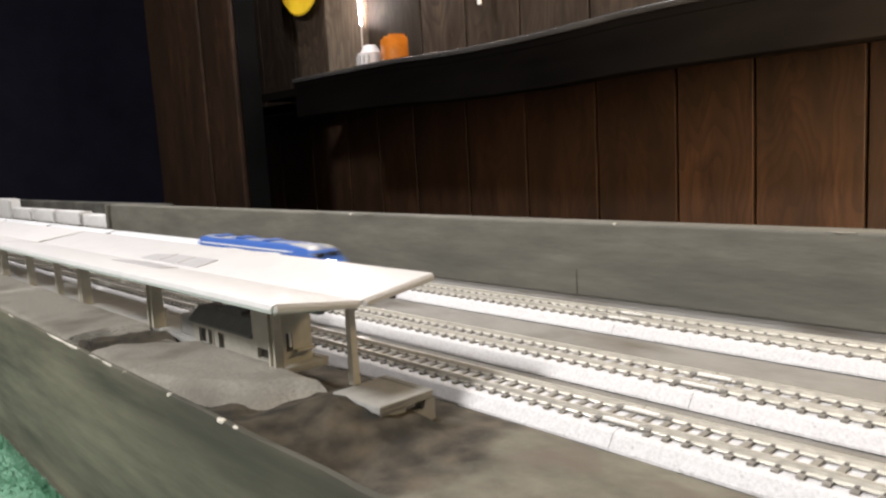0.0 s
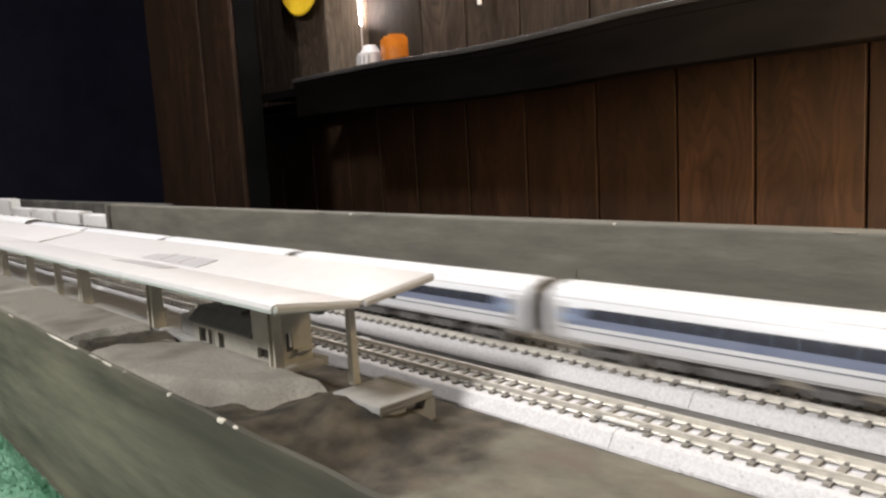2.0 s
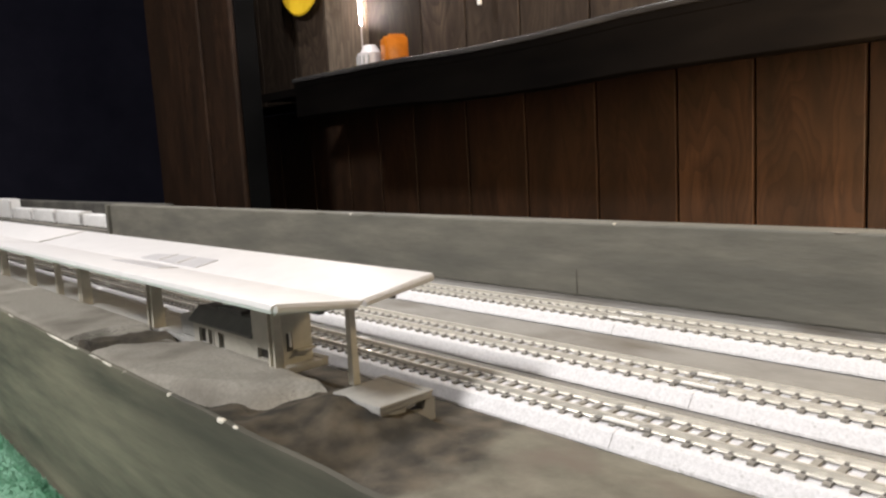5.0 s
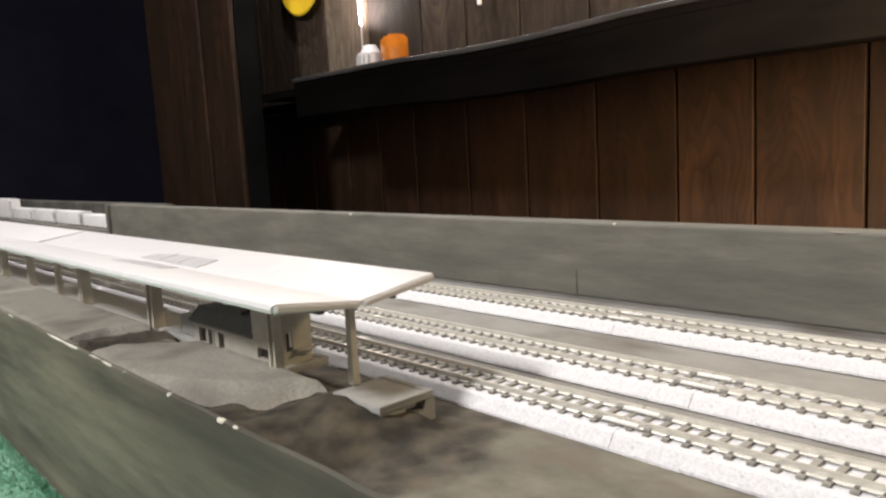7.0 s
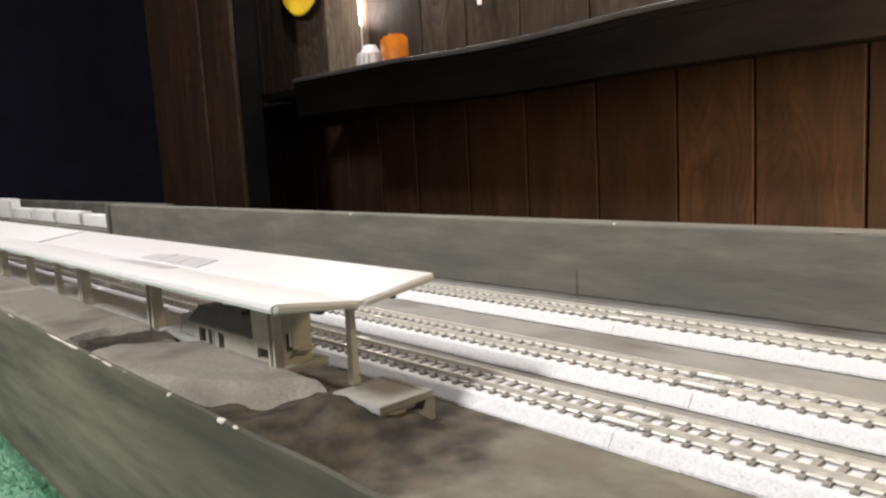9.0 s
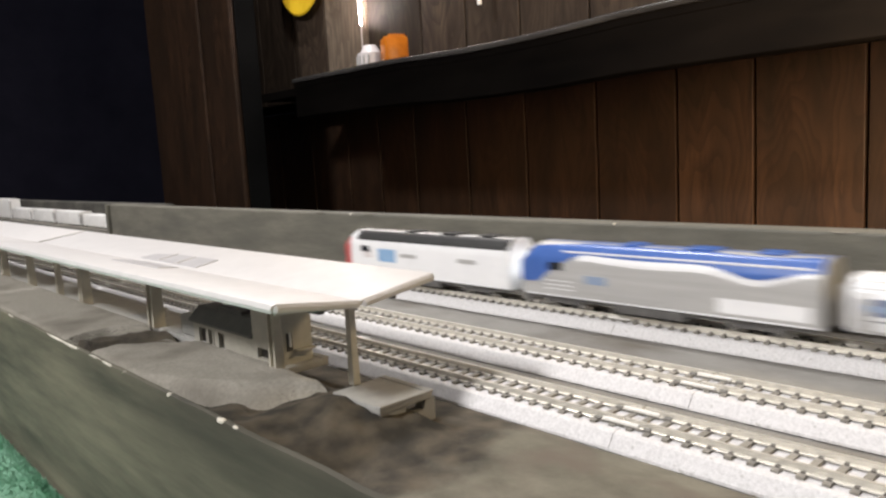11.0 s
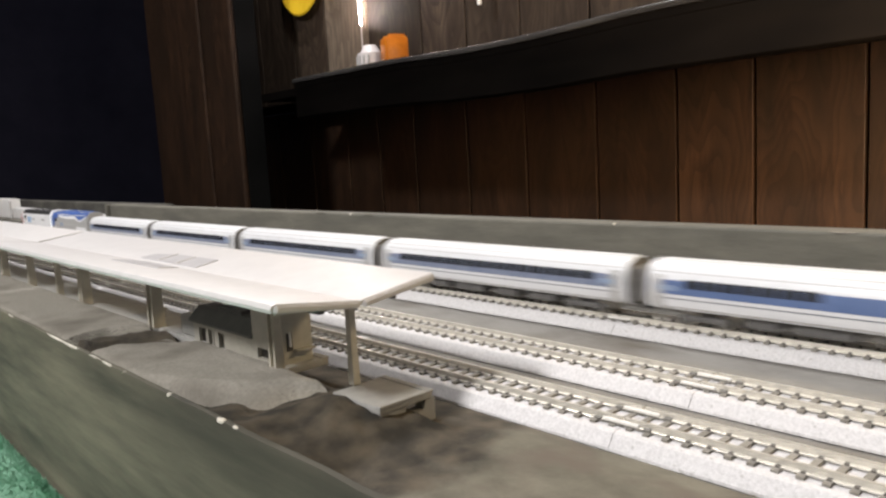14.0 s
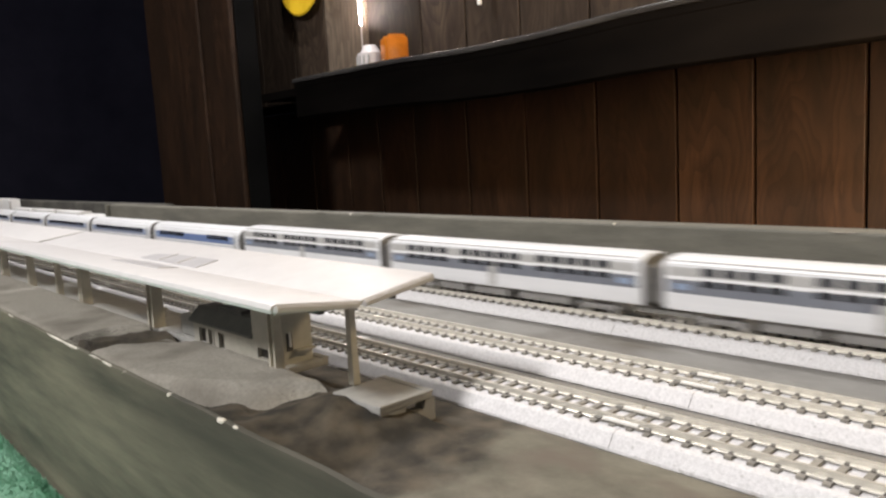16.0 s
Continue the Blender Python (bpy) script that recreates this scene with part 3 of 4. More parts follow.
def tracks():
    rail, bed = rail_mesh(SECTION), roadbed_mesh(SECTION)
    tie = finish("tie", box(-0.0079, 0.0079, -0.00085, 0.00085, 0.0, 0.0012, 0.0), TIE)
    short_tie = finish("tie", box(-0.0072, 0.0072, -0.0008, 0.0008, 0.0, 0.0010, 0.0), TIE)
    joiner_bm = bmesh.new()
    box(-0.0014, 0.0014, -0.0084, -0.0062, 0.0, 0.0010, 0.0002, joiner_bm, 1)
    box(-0.0014, 0.0014, 0.0062, 0.0084, 0.0, 0.0010, 0.0002, joiner_bm, 1)
    box(-0.0012, 0.0012, -0.0062, 0.0062, 0.0, 0.0004, 0.0, joiner_bm)
    joiner = finish("joiner", joiner_bm, JOINER)
    plate = finish("fishplate", box(-0.00125, 0.00125, -0.0050, 0.0060, 0.0003, 0.0013, 0.0003, None, 1), FISHPLATE)
    count = 47
    pitch = SECTION / count
    for t, (x, joint) in enumerate(zip(TRACKS, JOINTS)):
        first = joint - 2 * SECTION
        for s in range(-15 if t else -4, 9):
            y0 = first + s * SECTION
            section = thing("track_section", pose(x, y0, 0.0004), "straight model track with silver rails on pale ballast roadbed",
                            "track", "track sections")
            ob = new("roadbed", bed)
            ob.parent = section
            for side in (-1, 1):
                r = new("rail", rail)
                r.parent, r.matrix_basis = section, pose(side * 0.00495, 0, 0.0047)
                j = new("joiner", joiner)
                j.parent, j.matrix_basis = section, pose(side * 0.00495, 0, 0.0046)
                p = new("fishplate", plate)
                p.parent, p.matrix_basis = section, pose(side * 0.00495, 0, 0.0046)
            if -1 < s < 6:
                for k in range(count):
                    y = (k + 0.5) * pitch
                    ends = k in (0, count - 1)
                    o = new("tie", short_tie if ends else tie)
                    o.parent, o.matrix_basis = section, pose(0, y, 0.0036 + 0.0001 * ((k * 7) % 3))
            else:
                bm = bmesh.new()
                for k in range(count):
                    y = (k + 0.5) * pitch
                    box(-0.0079, 0.0079, y - 0.00085, y + 0.00085, 0.0036, 0.0048, 0.0, bm)
                tagged(part("tie_rest", bm, TIE, section), kind="stuff")
            bm = bmesh.new()
            for k in range(1, count - 1):
                y = (k + 0.5) * pitch
                for side in (-1, 1):
                    box(side * 0.00495 - 0.0013, side * 0.00495 + 0.0013, y - 0.0005, y + 0.0005, 0.0046, 0.0053, 0.0, bm)
            tagged(part("rail_chair_rest", bm, CHAIR, section), kind="stuff")


tracks()


# ---- platform with its canopy ----
def canopy(m, length, with_skylight, end_mat, name="canopy"):
    """A white butterfly canopy: two shallow slopes falling to a valley, rounded eaves."""
    top = thing(name, m, "white plastic butterfly-roof platform canopy on beige posts", "canopy", "platform canopies")
    half = 0.0278
    outline = [(-half, 0.0393), (-half - 0.0004, 0.0404), (-half + 0.0002, 0.0416), (-half + 0.0014, 0.0419), (-0.0006, 0.0380), (0.0, 0.0378), (0.0006, 0.0380),
               (half - 0.0014, 0.0417), (half - 0.0002, 0.0414), (half + 0.0004, 0.0401), (half, 0.0391), (half - 0.0010, 0.0390),
               (half - 0.0014, 0.0402), (0.0, 0.0366), (-half + 0.0014, 0.0407), (-half + 0.0010, 0.0392)]

    def shrink(x, z):
        return x * 0.992, z - 0.0003 if z > 0.0405 else z
    bm = sweep(outline, [(0.0, shrink), (0.0006, None), (length - 0.0006, None), (length, shrink)])
    roof = part("roof", bm, ROOF_WHITE, top, smooth=True)
    for x in (-0.0125, 0.0125):
        part("purlin", box(x - 0.0009, x + 0.0009, 0.0008, length - 0.002, 0.0362, 0.0384), SHELTER_ROOF, roof, "dark purlin under the roof")
    # end fascia, one for each slope
    for s in (-1, 1):
        bm = bmesh.new()
        pts = [(s * 0.0008, 0.0377), (s * (half - 0.001), 0.0412), (s * (half - 0.0006), 0.0392), (s * 0.0008, 0.0359)]
        front = [bm.verts.new((x, -0.0010, z)) for x, z in pts]
        rear = [bm.verts.new((x, 0.0006, z)) for x, z in pts]
        bm.faces.new(front)
        bm.faces.new(rear[::-1])
        for i in range(4):
            bm.faces.new((front[i], front[(i + 1) % 4], rear[(i + 1) % 4], rear[i]))
        bmesh.ops.bevel(bm, geom=bm.edges[:], offset=0.0004, segments=2, affect="EDGES")
        part("fascia", bm, end_mat, roof, smooth=True)
    if with_skylight:
        # grey glazed hatch beside the valley, and the pane across from it
        for quad, text in (([(0.0022, 0.110), (0.0120, 0.111), (0.0114, 0.148), (0.0086, 0.166), (0.0026, 0.168)], "pale grey glazed skylight"),
                           ([(-0.0102, 0.116), (-0.0010, 0.119), (-0.0010, 0.150), (-0.0040, 0.161), (-0.0111, 0.164)], "pale grey skylight pane")):
            bm = bmesh.new()
            lie = [(x, y, 0.0380 + 0.151 * (abs(x) - 0.0006)) for x, y in quad]
            lowv = [bm.verts.new((x, y, z - 0.0006)) for x, y, z in lie]
            high = [bm.verts.new((x, y, z + 0.0003)) for x, y, z in lie]
            bm.faces.new(high)
            bm.faces.new(lowv[::-1])
            for i in range(len(lie)):
                k = (i + 1) % len(lie)
                bm.faces.new((lowv[i], lowv[k], high[k], high[i]))
            part("skylight", bm, ROOF_GREY, roof, text)
        for y in (0.1295, 0.1480):
            bm = bmesh.new()
            x0, x1 = 0.0025, 0.0114
            z0, z1 = (0.0380 + 0.151 * (x - 0.0006) + 0.0002 for x in (x0, x1))
            a = [bm.verts.new(p) for p in ((x0, y, z0), (x1, y, z1), (x1, y + 0.0007, z1), (x0, y + 0.0007, z0))]
            b = [bm.verts.new(v.co + Vector((0, 0, 0.0004))) for v in a]
            bm.faces.new(b)
            for i in range(4):
                bm.faces.new((a[i], a[(i + 1) % 4], b[(i + 1) % 4], b[i]))
            part("skylight_bar", bm, ROOF_WHITE, roof)
    return top


def post(parent, y, x, w):
    bm = bmesh.new()
    base, head = 0.0100, 0.0372
    # two flanges joined by a web, all slightly wider at the foot
    flanges = ((-w, w, -w, -w * 0.45), (-w, w, w * 0.75, w * 1.3), (-w * 0.3, w * 0.3, -w * 0.45, w * 0.75))
    for x0, x1, y0, y1 in flanges if w > 0.0013 else ((-w, w, -w, w),):
        ring = [(x0, y0), (x1, y0), (x1, y1), (x0, y1)]
        lowv = [bm.verts.new((x + px * 1.15, y + py * 1.15, base)) for px, py in ring]
        high = [bm.verts.new((x + px * 0.95, y + py * 0.95, head)) for px, py in ring]
        bm.faces.new(lowv[::-1])
        bm.faces.new(high)
        for i in range(4):
            bm.faces.new((lowv[i], lowv[(i + 1) % 4], high[(i + 1) % 4], high[i]))
    box(-0.020, 0.020, y - 0.0006, y + 0.0006, 0.0355, 0.0371, 0, bm)
    bmesh.ops.bevel(bm, geom=bm.edges[:], offset=0.0002, segments=1, affect="EDGES")
    return part("post", bm, POST, parent)


def platform():
    plat = thing("platform", pose(0, 0, 0), "grey plastic station platform with an overhanging edge", "platform")
    part("deck", box(0.1162, 0.1350, 0.2085, 1.40, 0.0075, 0.0100, 0.0004), PLASTIC, plat, smooth=True)
    part("end_ramp", box(0.1142, 0.1333, 0.1535, 0.1758, 0.0078, 0.0100, 0.0004), PLASTIC, plat, smooth=True)
    part("edge_strip", box(0.1325, 0.1353, 0.2085, 1.40, 0.0096, 0.0103, 0.0003), PLASTIC, plat)
    part("edge_strip", box(0.1313, 0.1336, 0.1532, 0.1758, 0.0096, 0.0103, 0.0003), PLASTIC, plat)
    part("end_rail", box(0.1140, 0.1312, 0.1530, 0.1550, 0.0094, 0.0104, 0.0003), PLASTIC, plat)
    part("end_beam", box(0.1150, 0.1240, 0.1542, 0.1558, 0.0056, 0.0080, 0.0002), PLASTIC, plat)
    for y in (0.1540, 0.30, 0.45, 0.60, 0.80, 1.0, 1.2):
        bm = bmesh.new()
        outline = [(0.1265, 0.0), (0.1345, 0.0), (0.1345, 0.0076), (0.1310, 0.0076), (0.1303, 0.0052), (0.1268, 0.0046)]
        a = [bm.verts.new((x, y, z)) for x, z in outline]
        b = [bm.verts.new((x, y + 0.004, z)) for x, z in outline]
        bm.faces.new(a)
        bm.faces.new(b[::-1])
        for i in range(6):
            bm.faces.new((a[i], a[(i + 1) % 6], b[(i + 1) % 6], b[i]))
        part("leg", bm, PLASTIC, plat)
    for s in range(2):
        m = pose(0.1177, 0.1635 + s * 0.3260, 0)
        # Second section's grey fascia puts the joint's shade into its colour.
        top = canopy(m, 0.3205, s == 0, PLASTIC if s else ROOF_WHITE)
        for x, y, w in (((0.0050, 0.0128, 0.00115), (-0.0035, 0.0428, 0.0016), (-0.0005, 0.1486, 0.0024), (-0.002, 0.2377, 0.0023), (-0.002, 0.2825, 0.0014)) if s == 0 else
                        ((-0.002, 0.0146, 0.0018), (-0.002, 0.0824, 0.0020), (-0.002, 0.17, 0.0020), (-0.002, 0.26, 0.0020))):
            post(top, y, x, w)



def kiosk():
    k = thing("kiosk", pose(0.1240, 0.2120, 0.0100), "beige plastic platform kiosk with small dark windows", "kiosk")
    wall = box(-0.0072, 0.0072, 0.0, 0.0145, 0.0052, 0.0225)
    for a, b in ((0.0, 0.0040), (0.0118, 0.0145)):
        box(-0.0072, 0.0072, a, b, 0.0, 0.0052, 0.0, wall)
    box(-0.0072, 0.0072, 0.0040, 0.0118, 0.0, 0.0014, 0.0, wall)
    box(-0.0050, 0.0072, 0.0040, 0.0118, 0.0014, 0.0052, 0.0, wall)
    part("wall", wall, KIOSK, k)
    part("roof", box(-0.0078, 0.0078, -0.0006, 0.0150, 0.0225, 0.0236, 0.0003), KIOSK, k)
    part("window", box(-0.0056, -0.0051, 0.0040, 0.0118, 0.0014, 0.0052, 0.0), OPENING, k)
    part("door", box(-0.0026, -0.0006, -0.0004, 0.0004, 0.0045, 0.0106, 0.0), OPENING, k)
    part("door_frame", box(-0.0019, -0.0014, -0.0010, 0.0004, 0.0060, 0.0108, 0.0), WHITE, k)
    part("counter", box(0.0, 0.0070, -0.0026, 0.0002, 0.0040, 0.0048, 0.0002), KIOSK, k)
    shelter = thing("stair_shelter", pose(0.1240, 0.2269, 0.0100), "low beige platform shelter with a dark grey roof and openings", "shelter")
    wall = box(-0.0070, 0.0075, 0.0, 0.0478, 0.0060, 0.0078)
    for a, b in ((0.0, 0.0222), (0.0266, 0.0300), (0.0308, 0.0318), (0.0352, 0.0372), (0.0430, 0.0478)):
        box(-0.0070, -0.0056, a, b, 0.0, 0.0060, 0.0, wall)
    box(0.0060, 0.0075, 0.0, 0.0478, 0.0, 0.0060, 0.0, wall)
    part("wall", wall, KIOSK, shelter)
    # Dark sheet stands in for the shade inside the shelter.
    part("opening", box(-0.0054, -0.0050, 0.0010, 0.0470, 0.0, 0.0060, 0.0), OPENING, shelter, "dark sheet for the shade behind the openings")
    part("rear_box", box(-0.0055, 0.0060, 0.0485, 0.0640, 0.0, 0.0085, 0.0012), PLASTIC, shelter)
    roof = [(-0.0082, 0.0078), (-0.0082, 0.0086), (-0.0035, 0.0132), (0.0040, 0.0132), (0.0088, 0.0086), (0.0088, 0.0078)]
    part("roof", sweep(roof, [(-0.0005, None), (0.0490, None)]), SHELTER_ROOF, shelter)
    part("roof_hatch", box(-0.0030, 0.0030, 0.0150, 0.0330, 0.0130, 0.0146, 0.0003), SHELTER_ROOF, shelter)
    bench = thing("bench", pose(0.1262, 0.335, 0.0100), "tiny grey platform bench with splayed legs", "bench")
    part("seat", box(-0.0020, 0.0020, -0.008, 0.008, 0.0040, 0.0046, 0.0001), PLASTIC, bench)
    for y in (-0.006, 0.006):
        for sx in (-0.0015, 0.0015):
            part("leg", box(sx - 0.0003, sx + 0.0003, y - 0.0003, y + 0.0003, 0.0, 0.0041), PLASTIC, bench)



platform()
kiosk()


# ---- rolling stock, each built about its own origin on the rail top ----
def at_height(half, z):
    for (xa, za), (xb, zb) in zip(half, half[1:]):
        if min(za, zb) <= z <= max(za, zb) and za != zb:
            return xa + (xb - xa) * (z - za) / (zb - za)
    return half[-1][0]


def side_strip(half, z0, z1, y0, y1, out, side, rows=4):
    bm = bmesh.new()
    prev = None
    for i in range(rows + 1):
        z = z0 + (z1 - z0) * i / rows
        x = side * (at_height(half, z) + out)
        now = (bm.verts.new((x, y0, z)), bm.verts.new((x, y1, z)))
        if prev:
            bm.faces.new((prev[0], prev[1], now[1], now[0]))
        prev = now
    faces = bm.faces[:]
    back = bmesh.ops.extrude_face_region(bm, geom=faces)["geom"]
    for v in back:
        if isinstance(v, bmesh.types.BMVert):
            v.co.x -= side * (out + 0.0003)
    return bm


def bogie(parent, y, mat, spread=0.0075, wheel=0.0026):
    bm = bmesh.new()
    for s in (-1, 1):
        box(s * 0.0070 - 0.0008, s * 0.0070 + 0.0008, y - 0.0098, y + 0.0098, 0.0022, 0.0042, 0.0003, bm, 1)
        for k in (-1, 1):
            box(s * 0.0074 - 0.0008, s * 0.0074 + 0.0008, y + k * spread - 0.0016, y + k * spread + 0.0016, 0.0012, 0.0046, 0.0003, bm, 1)
    box(-0.0065, 0.0065, y - 0.003, y + 0.003, 0.0030, 0.0060, 0.0, bm)
    truck = part("bogie", bm, mat, parent)
    for k in (-1, 1):
        for s in (-1, 1):
            part("wheel", cylinder((s * 0.0050, y + k * spread, wheel), wheel, 0.0012, "x", 18), RAIL, truck)
    return truck


def couplers(parent, length, z=0.0045):
    for s in (-1, 1):
        part("coupler", box(-0.0010, 0.0010, s * length / 2 - 0.003, s * length / 2 + 0.003, z - 0.0008, z + 0.0008), UNDER, parent)


AMFLEET = [(0.0078, 0.0062), (0.0090, 0.0066), (0.0097, 0.0085), (0.0101, 0.0115), (0.0101, 0.0145), (0.0097, 0.0175), (0.0088, 0.0202),
           (0.0072, 0.0224), (0.0048, 0.0238), (0.0024, 0.0244), (0.0, 0.0246)]
VIEWLINER = [(0.0082, 0.0062), (0.0096, 0.0066), (0.0100, 0.0080), (0.0100, 0.0150), (0.0100, 0.0200), (0.0099, 0.0236), (0.0093, 0.0246),
             (0.0075, 0.0255), (0.0048, 0.0262), (0.0024, 0.0265), (0.0, 0.0266)]
BAGGAGE = [(0.0082, 0.0062), (0.0096, 0.0066), (0.0100, 0.0080), (0.0100, 0.0150), (0.0100, 0.0205), (0.0098, 0.0222), (0.0090, 0.0243),
           (0.0070, 0.0264), (0.0045, 0.0274), (0.0022, 0.0278), (0.0, 0.0279)]


def carbody(car, half, length, mat):
    L = length / 2

    def tight(k):
        return lambda x, z: (x * k, 0.0062 + (z - 0.0062) * (0.5 + 0.5 * k))
    bm = sweep(mirrored(half), [(-L, tight(0.93)), (-L + 0.0008, tight(0.985)), (-L + 0.0022, None), (L - 0.0022, None), (L - 0.0008, tight(0.985)), (L, tight(0.93))])
    return part("body", bm, mat, car, smooth=True)


def ends(car, length, top, half):
    for s in (-1, 1):
        y = s * (length / 2 + 0.0008)
        part("diaphragm", box(-0.0058, 0.0058, y - 0.0026, y + 0.0026, 0.0070, top, 0.0005), UNDER_GREY, car)
        # Grey plate over the end face carries the shade between coupled cars.
        close = [(px * 0.955, 0.0064 + (pz - 0.0062) * 0.955) for px, pz in half]
        part("end_shade_plate", sweep(mirrored(close), [(s * length / 2 - 0.0006, None), (s * (length / 2 + 0.0004), None)]), UNDER_GREY, car, "grey plate shading the car's end")


def amfleet(name, label, cafe=False):
    car = thing(name, None, label, "railway carriage", "silver coaches of the trains")
    length = 0.1568
    body = carbody(car, AMFLEET, length, BODY)
    ends(car, length, 0.0205, AMFLEET)
    for side in (-1, 1):
        band = part("window_band", side_strip(AMFLEET, 0.0124, 0.0178, -0.0764, 0.0764, 0.00012, side), CAFE if cafe else BAND, car, "deep blue window band")
        part("pinstripe", side_strip(AMFLEET, 0.0106, 0.0110, -0.0764, 0.0764, 0.00012, side, 1), BAND_GREY, car)
        for z in (0.0205, 0.0226):
            part("roof_seam", side_strip(AMFLEET, z, z + 0.0003, -0.0764, 0.0764, 0.0001, side, 1), BODY_GREY, body)
        part("sill_line", side_strip(AMFLEET, 0.0070, 0.0076, -0.0764, 0.0764, 0.00015, side, 1), BODY_GREY, car)
        for k in range(18):
            y = -0.0600 + k * 0.0070
            if cafe and 5 <= k <= 10:
                continue
            part("window", side_strip(AMFLEET, 0.0150, 0.0183, y - 0.0031, y + 0.0031, 0.00026, side, 2), GLASS, band)
        for y in (-0.0690, 0.0690):
            part("emblem", side_strip(AMFLEET, 0.0138, 0.0158, y - 0.0035, y + 0.0035, 0.00026, side, 2), EMBLEM, band, "pale blue emblem bar")
        for y in (-0.0735, 0.0735):
            part("door", side_strip(AMFLEET, 0.0075, 0.0195, y - 0.0024, y + 0.0024, 0.0002, side, 6), BODY_GREY, car)
    for z, x in ((0.0243, 0.0026),):
        for s in (-1, 1):
            part("roof_rib", box(s * x - 0.0002, s * x + 0.0002, -0.0757, 0.0757, z, z + 0.0002), CAR_ROOF, body)
    bm = bmesh.new()
    for a, b in ((-0.040, -0.024), (-0.018, -0.004), (0.004, 0.024), (0.028, 0.041)):
        box(-0.0072, 0.0072, a, b, 0.0022, 0.0064, 0.0004, bm, 1)
    part("underframe", bm, UNDER, car)
    for y in (-0.0560, 0.0560):
        bogie(car, y, UNDER)
    couplers(car, 0.166)
    return car


def viewliner(name, label):
    car = thing(name, None, label, "railway carriage", "silver coaches of the trains")
    length = 0.1568
    body = carbody(car, VIEWLINER, length, BODY)
    ends(car, length, 0.0215, VIEWLINER)
    for side in (-1, 1):
        upper = part("upper_panel", side_strip(VIEWLINER, 0.0196, 0.0240, -0.0764, 0.0764, 0.00010, side, 3), BODY_GREY, car)
        part("ledge", side_strip(VIEWLINER, 0.0184, 0.0196, -0.0764, 0.0764, 0.00030, side, 1), WHITE, car)
        band = part("window_band", side_strip(VIEWLINER, 0.0132, 0.0182, -0.0764, 0.0764, 0.00012, side, 3), BAND_GREY, car, "deep blue window band")
        part("roof_seam", side_strip(VIEWLINER, 0.0249, 0.0253, -0.0764, 0.0764, 0.0002, side, 1), UNDER_GREY, body)
        part("drip_rail", side_strip(VIEWLINER, 0.0241, 0.0244, -0.0764, 0.0764, 0.0003, side, 1), WHITE, car)
        for k in range(16):
            if k in (5, 11):
                continue
            y = -0.0605 + k * 0.0080
            part("window", side_strip(VIEWLINER, 0.0203, 0.0233, y - 0.0028, y + 0.0028, 0.00022, side, 1), GLASS, upper)
            part("window", side_strip(VIEWLINER, 0.0162, 0.0187, y - 0.0030, y + 0.0030, 0.00034, side, 1), GLASS, band)
        for y in (-0.0705, 0.0705):
            part("emblem", side_strip(VIEWLINER, 0.0146, 0.0168, y - 0.0030, y + 0.0030, 0.00024, side, 1), EMBLEM, band, "pale blue emblem bar")
        part("door", side_strip(VIEWLINER, 0.0075, 0.0180, -0.0008, 0.0042, 0.0002, side, 2), BODY_GREY, car)
    bm = bmesh.new()
    for a, b in ((-0.042, -0.012), (-0.006, 0.018), (0.022, 0.042)):
        box(-0.0078, 0.0078, a, b, 0.0020, 0.0064, 0.0004, bm, 1)
    part("underframe", bm, UNDER_GREY, car)
    for y in (-0.0560, 0.0560):
        bogie(car, y, UNDER_GREY)
    couplers(car, 0.166)
    return car


def baggage(name, label):
    car = thing(name, None, label, "baggage car")
    length = 0.1568
    body = carbody(car, BAGGAGE, length, CAR_ROOF)
    ends(car, length, 0.0225, BAGGAGE)
    for side in (-1, 1):
        panel = part("side_panel", side_strip(BAGGAGE, 0.0070, 0.0212, -0.0764, 0.0764, 0.00010, side, 5), BODY_GREY, car, "grey fluted side")
        for z in (0.0190, 0.0202, 0.0084, 0.0096):
            part("flute", side_strip(BAGGAGE, z, z + 0.0003, -0.0764, 0.0764, 0.00025, side, 1), BODY, panel)
        for z0, z1, mat, text in ((0.0158, 0.0171, RED, "red stripe"), (0.0144, 0.0158, WHITE, "white stripe"), (0.0129, 0.0144, BLUE, "blue stripe")):
            part("stripe", side_strip(BAGGAGE, z0, z1, -0.0764, 0.0764, 0.00022, side, 1), mat, panel, text)
        for y in (-0.0330, 0.0330):
            part("door", side_strip(BAGGAGE, 0.0078, 0.0188, y - 0.0048, y + 0.0048, 0.00035, side, 3), BODY_GREY, panel)
            part("door_window", side_strip(BAGGAGE, 0.0150, 0.0180, y - 0.0012, y + 0.0012, 0.0005, side, 1), GLASS, panel)
        part("drip_rail", side_strip(BAGGAGE, 0.0214, 0.0218, -0.0764, 0.0764, 0.0003, side, 1), WHITE, car)
    for y in (-0.058, -0.0125, 0.031, 0.066):
        part("roof_vent", box(-0.0022, 0.0022, y - 0.0045, y + 0.0045, 0.0276, 0.0287, 0.0004), CAR_ROOF, body)
    bm = bmesh.new()
    for a, b in ((-0.038, -0.020), (-0.008, 0.012), (0.020, 0.036)):
        box(-0.0075, 0.0075, a, b, 0.0020, 0.0064, 0.0004, bm, 1)
    part("underframe", bm, UNDER, car)
    for y in (-0.0560, 0.0560):
        bogie(car, y, UNDER)
    couplers(car, 0.166)
    return car


LOCO = [(0.0080, 0.0052), (0.0094, 0.0056), (0.0096, 0.0075), (0.0096, 0.0140), (0.0096, 0.0200), (0.0095, 0.0222), (0.0082, 0.0252),
        (0.0066, 0.0274), (0.0050, 0.0284), (0.0025, 0.0288), (0.0, 0.0288)]
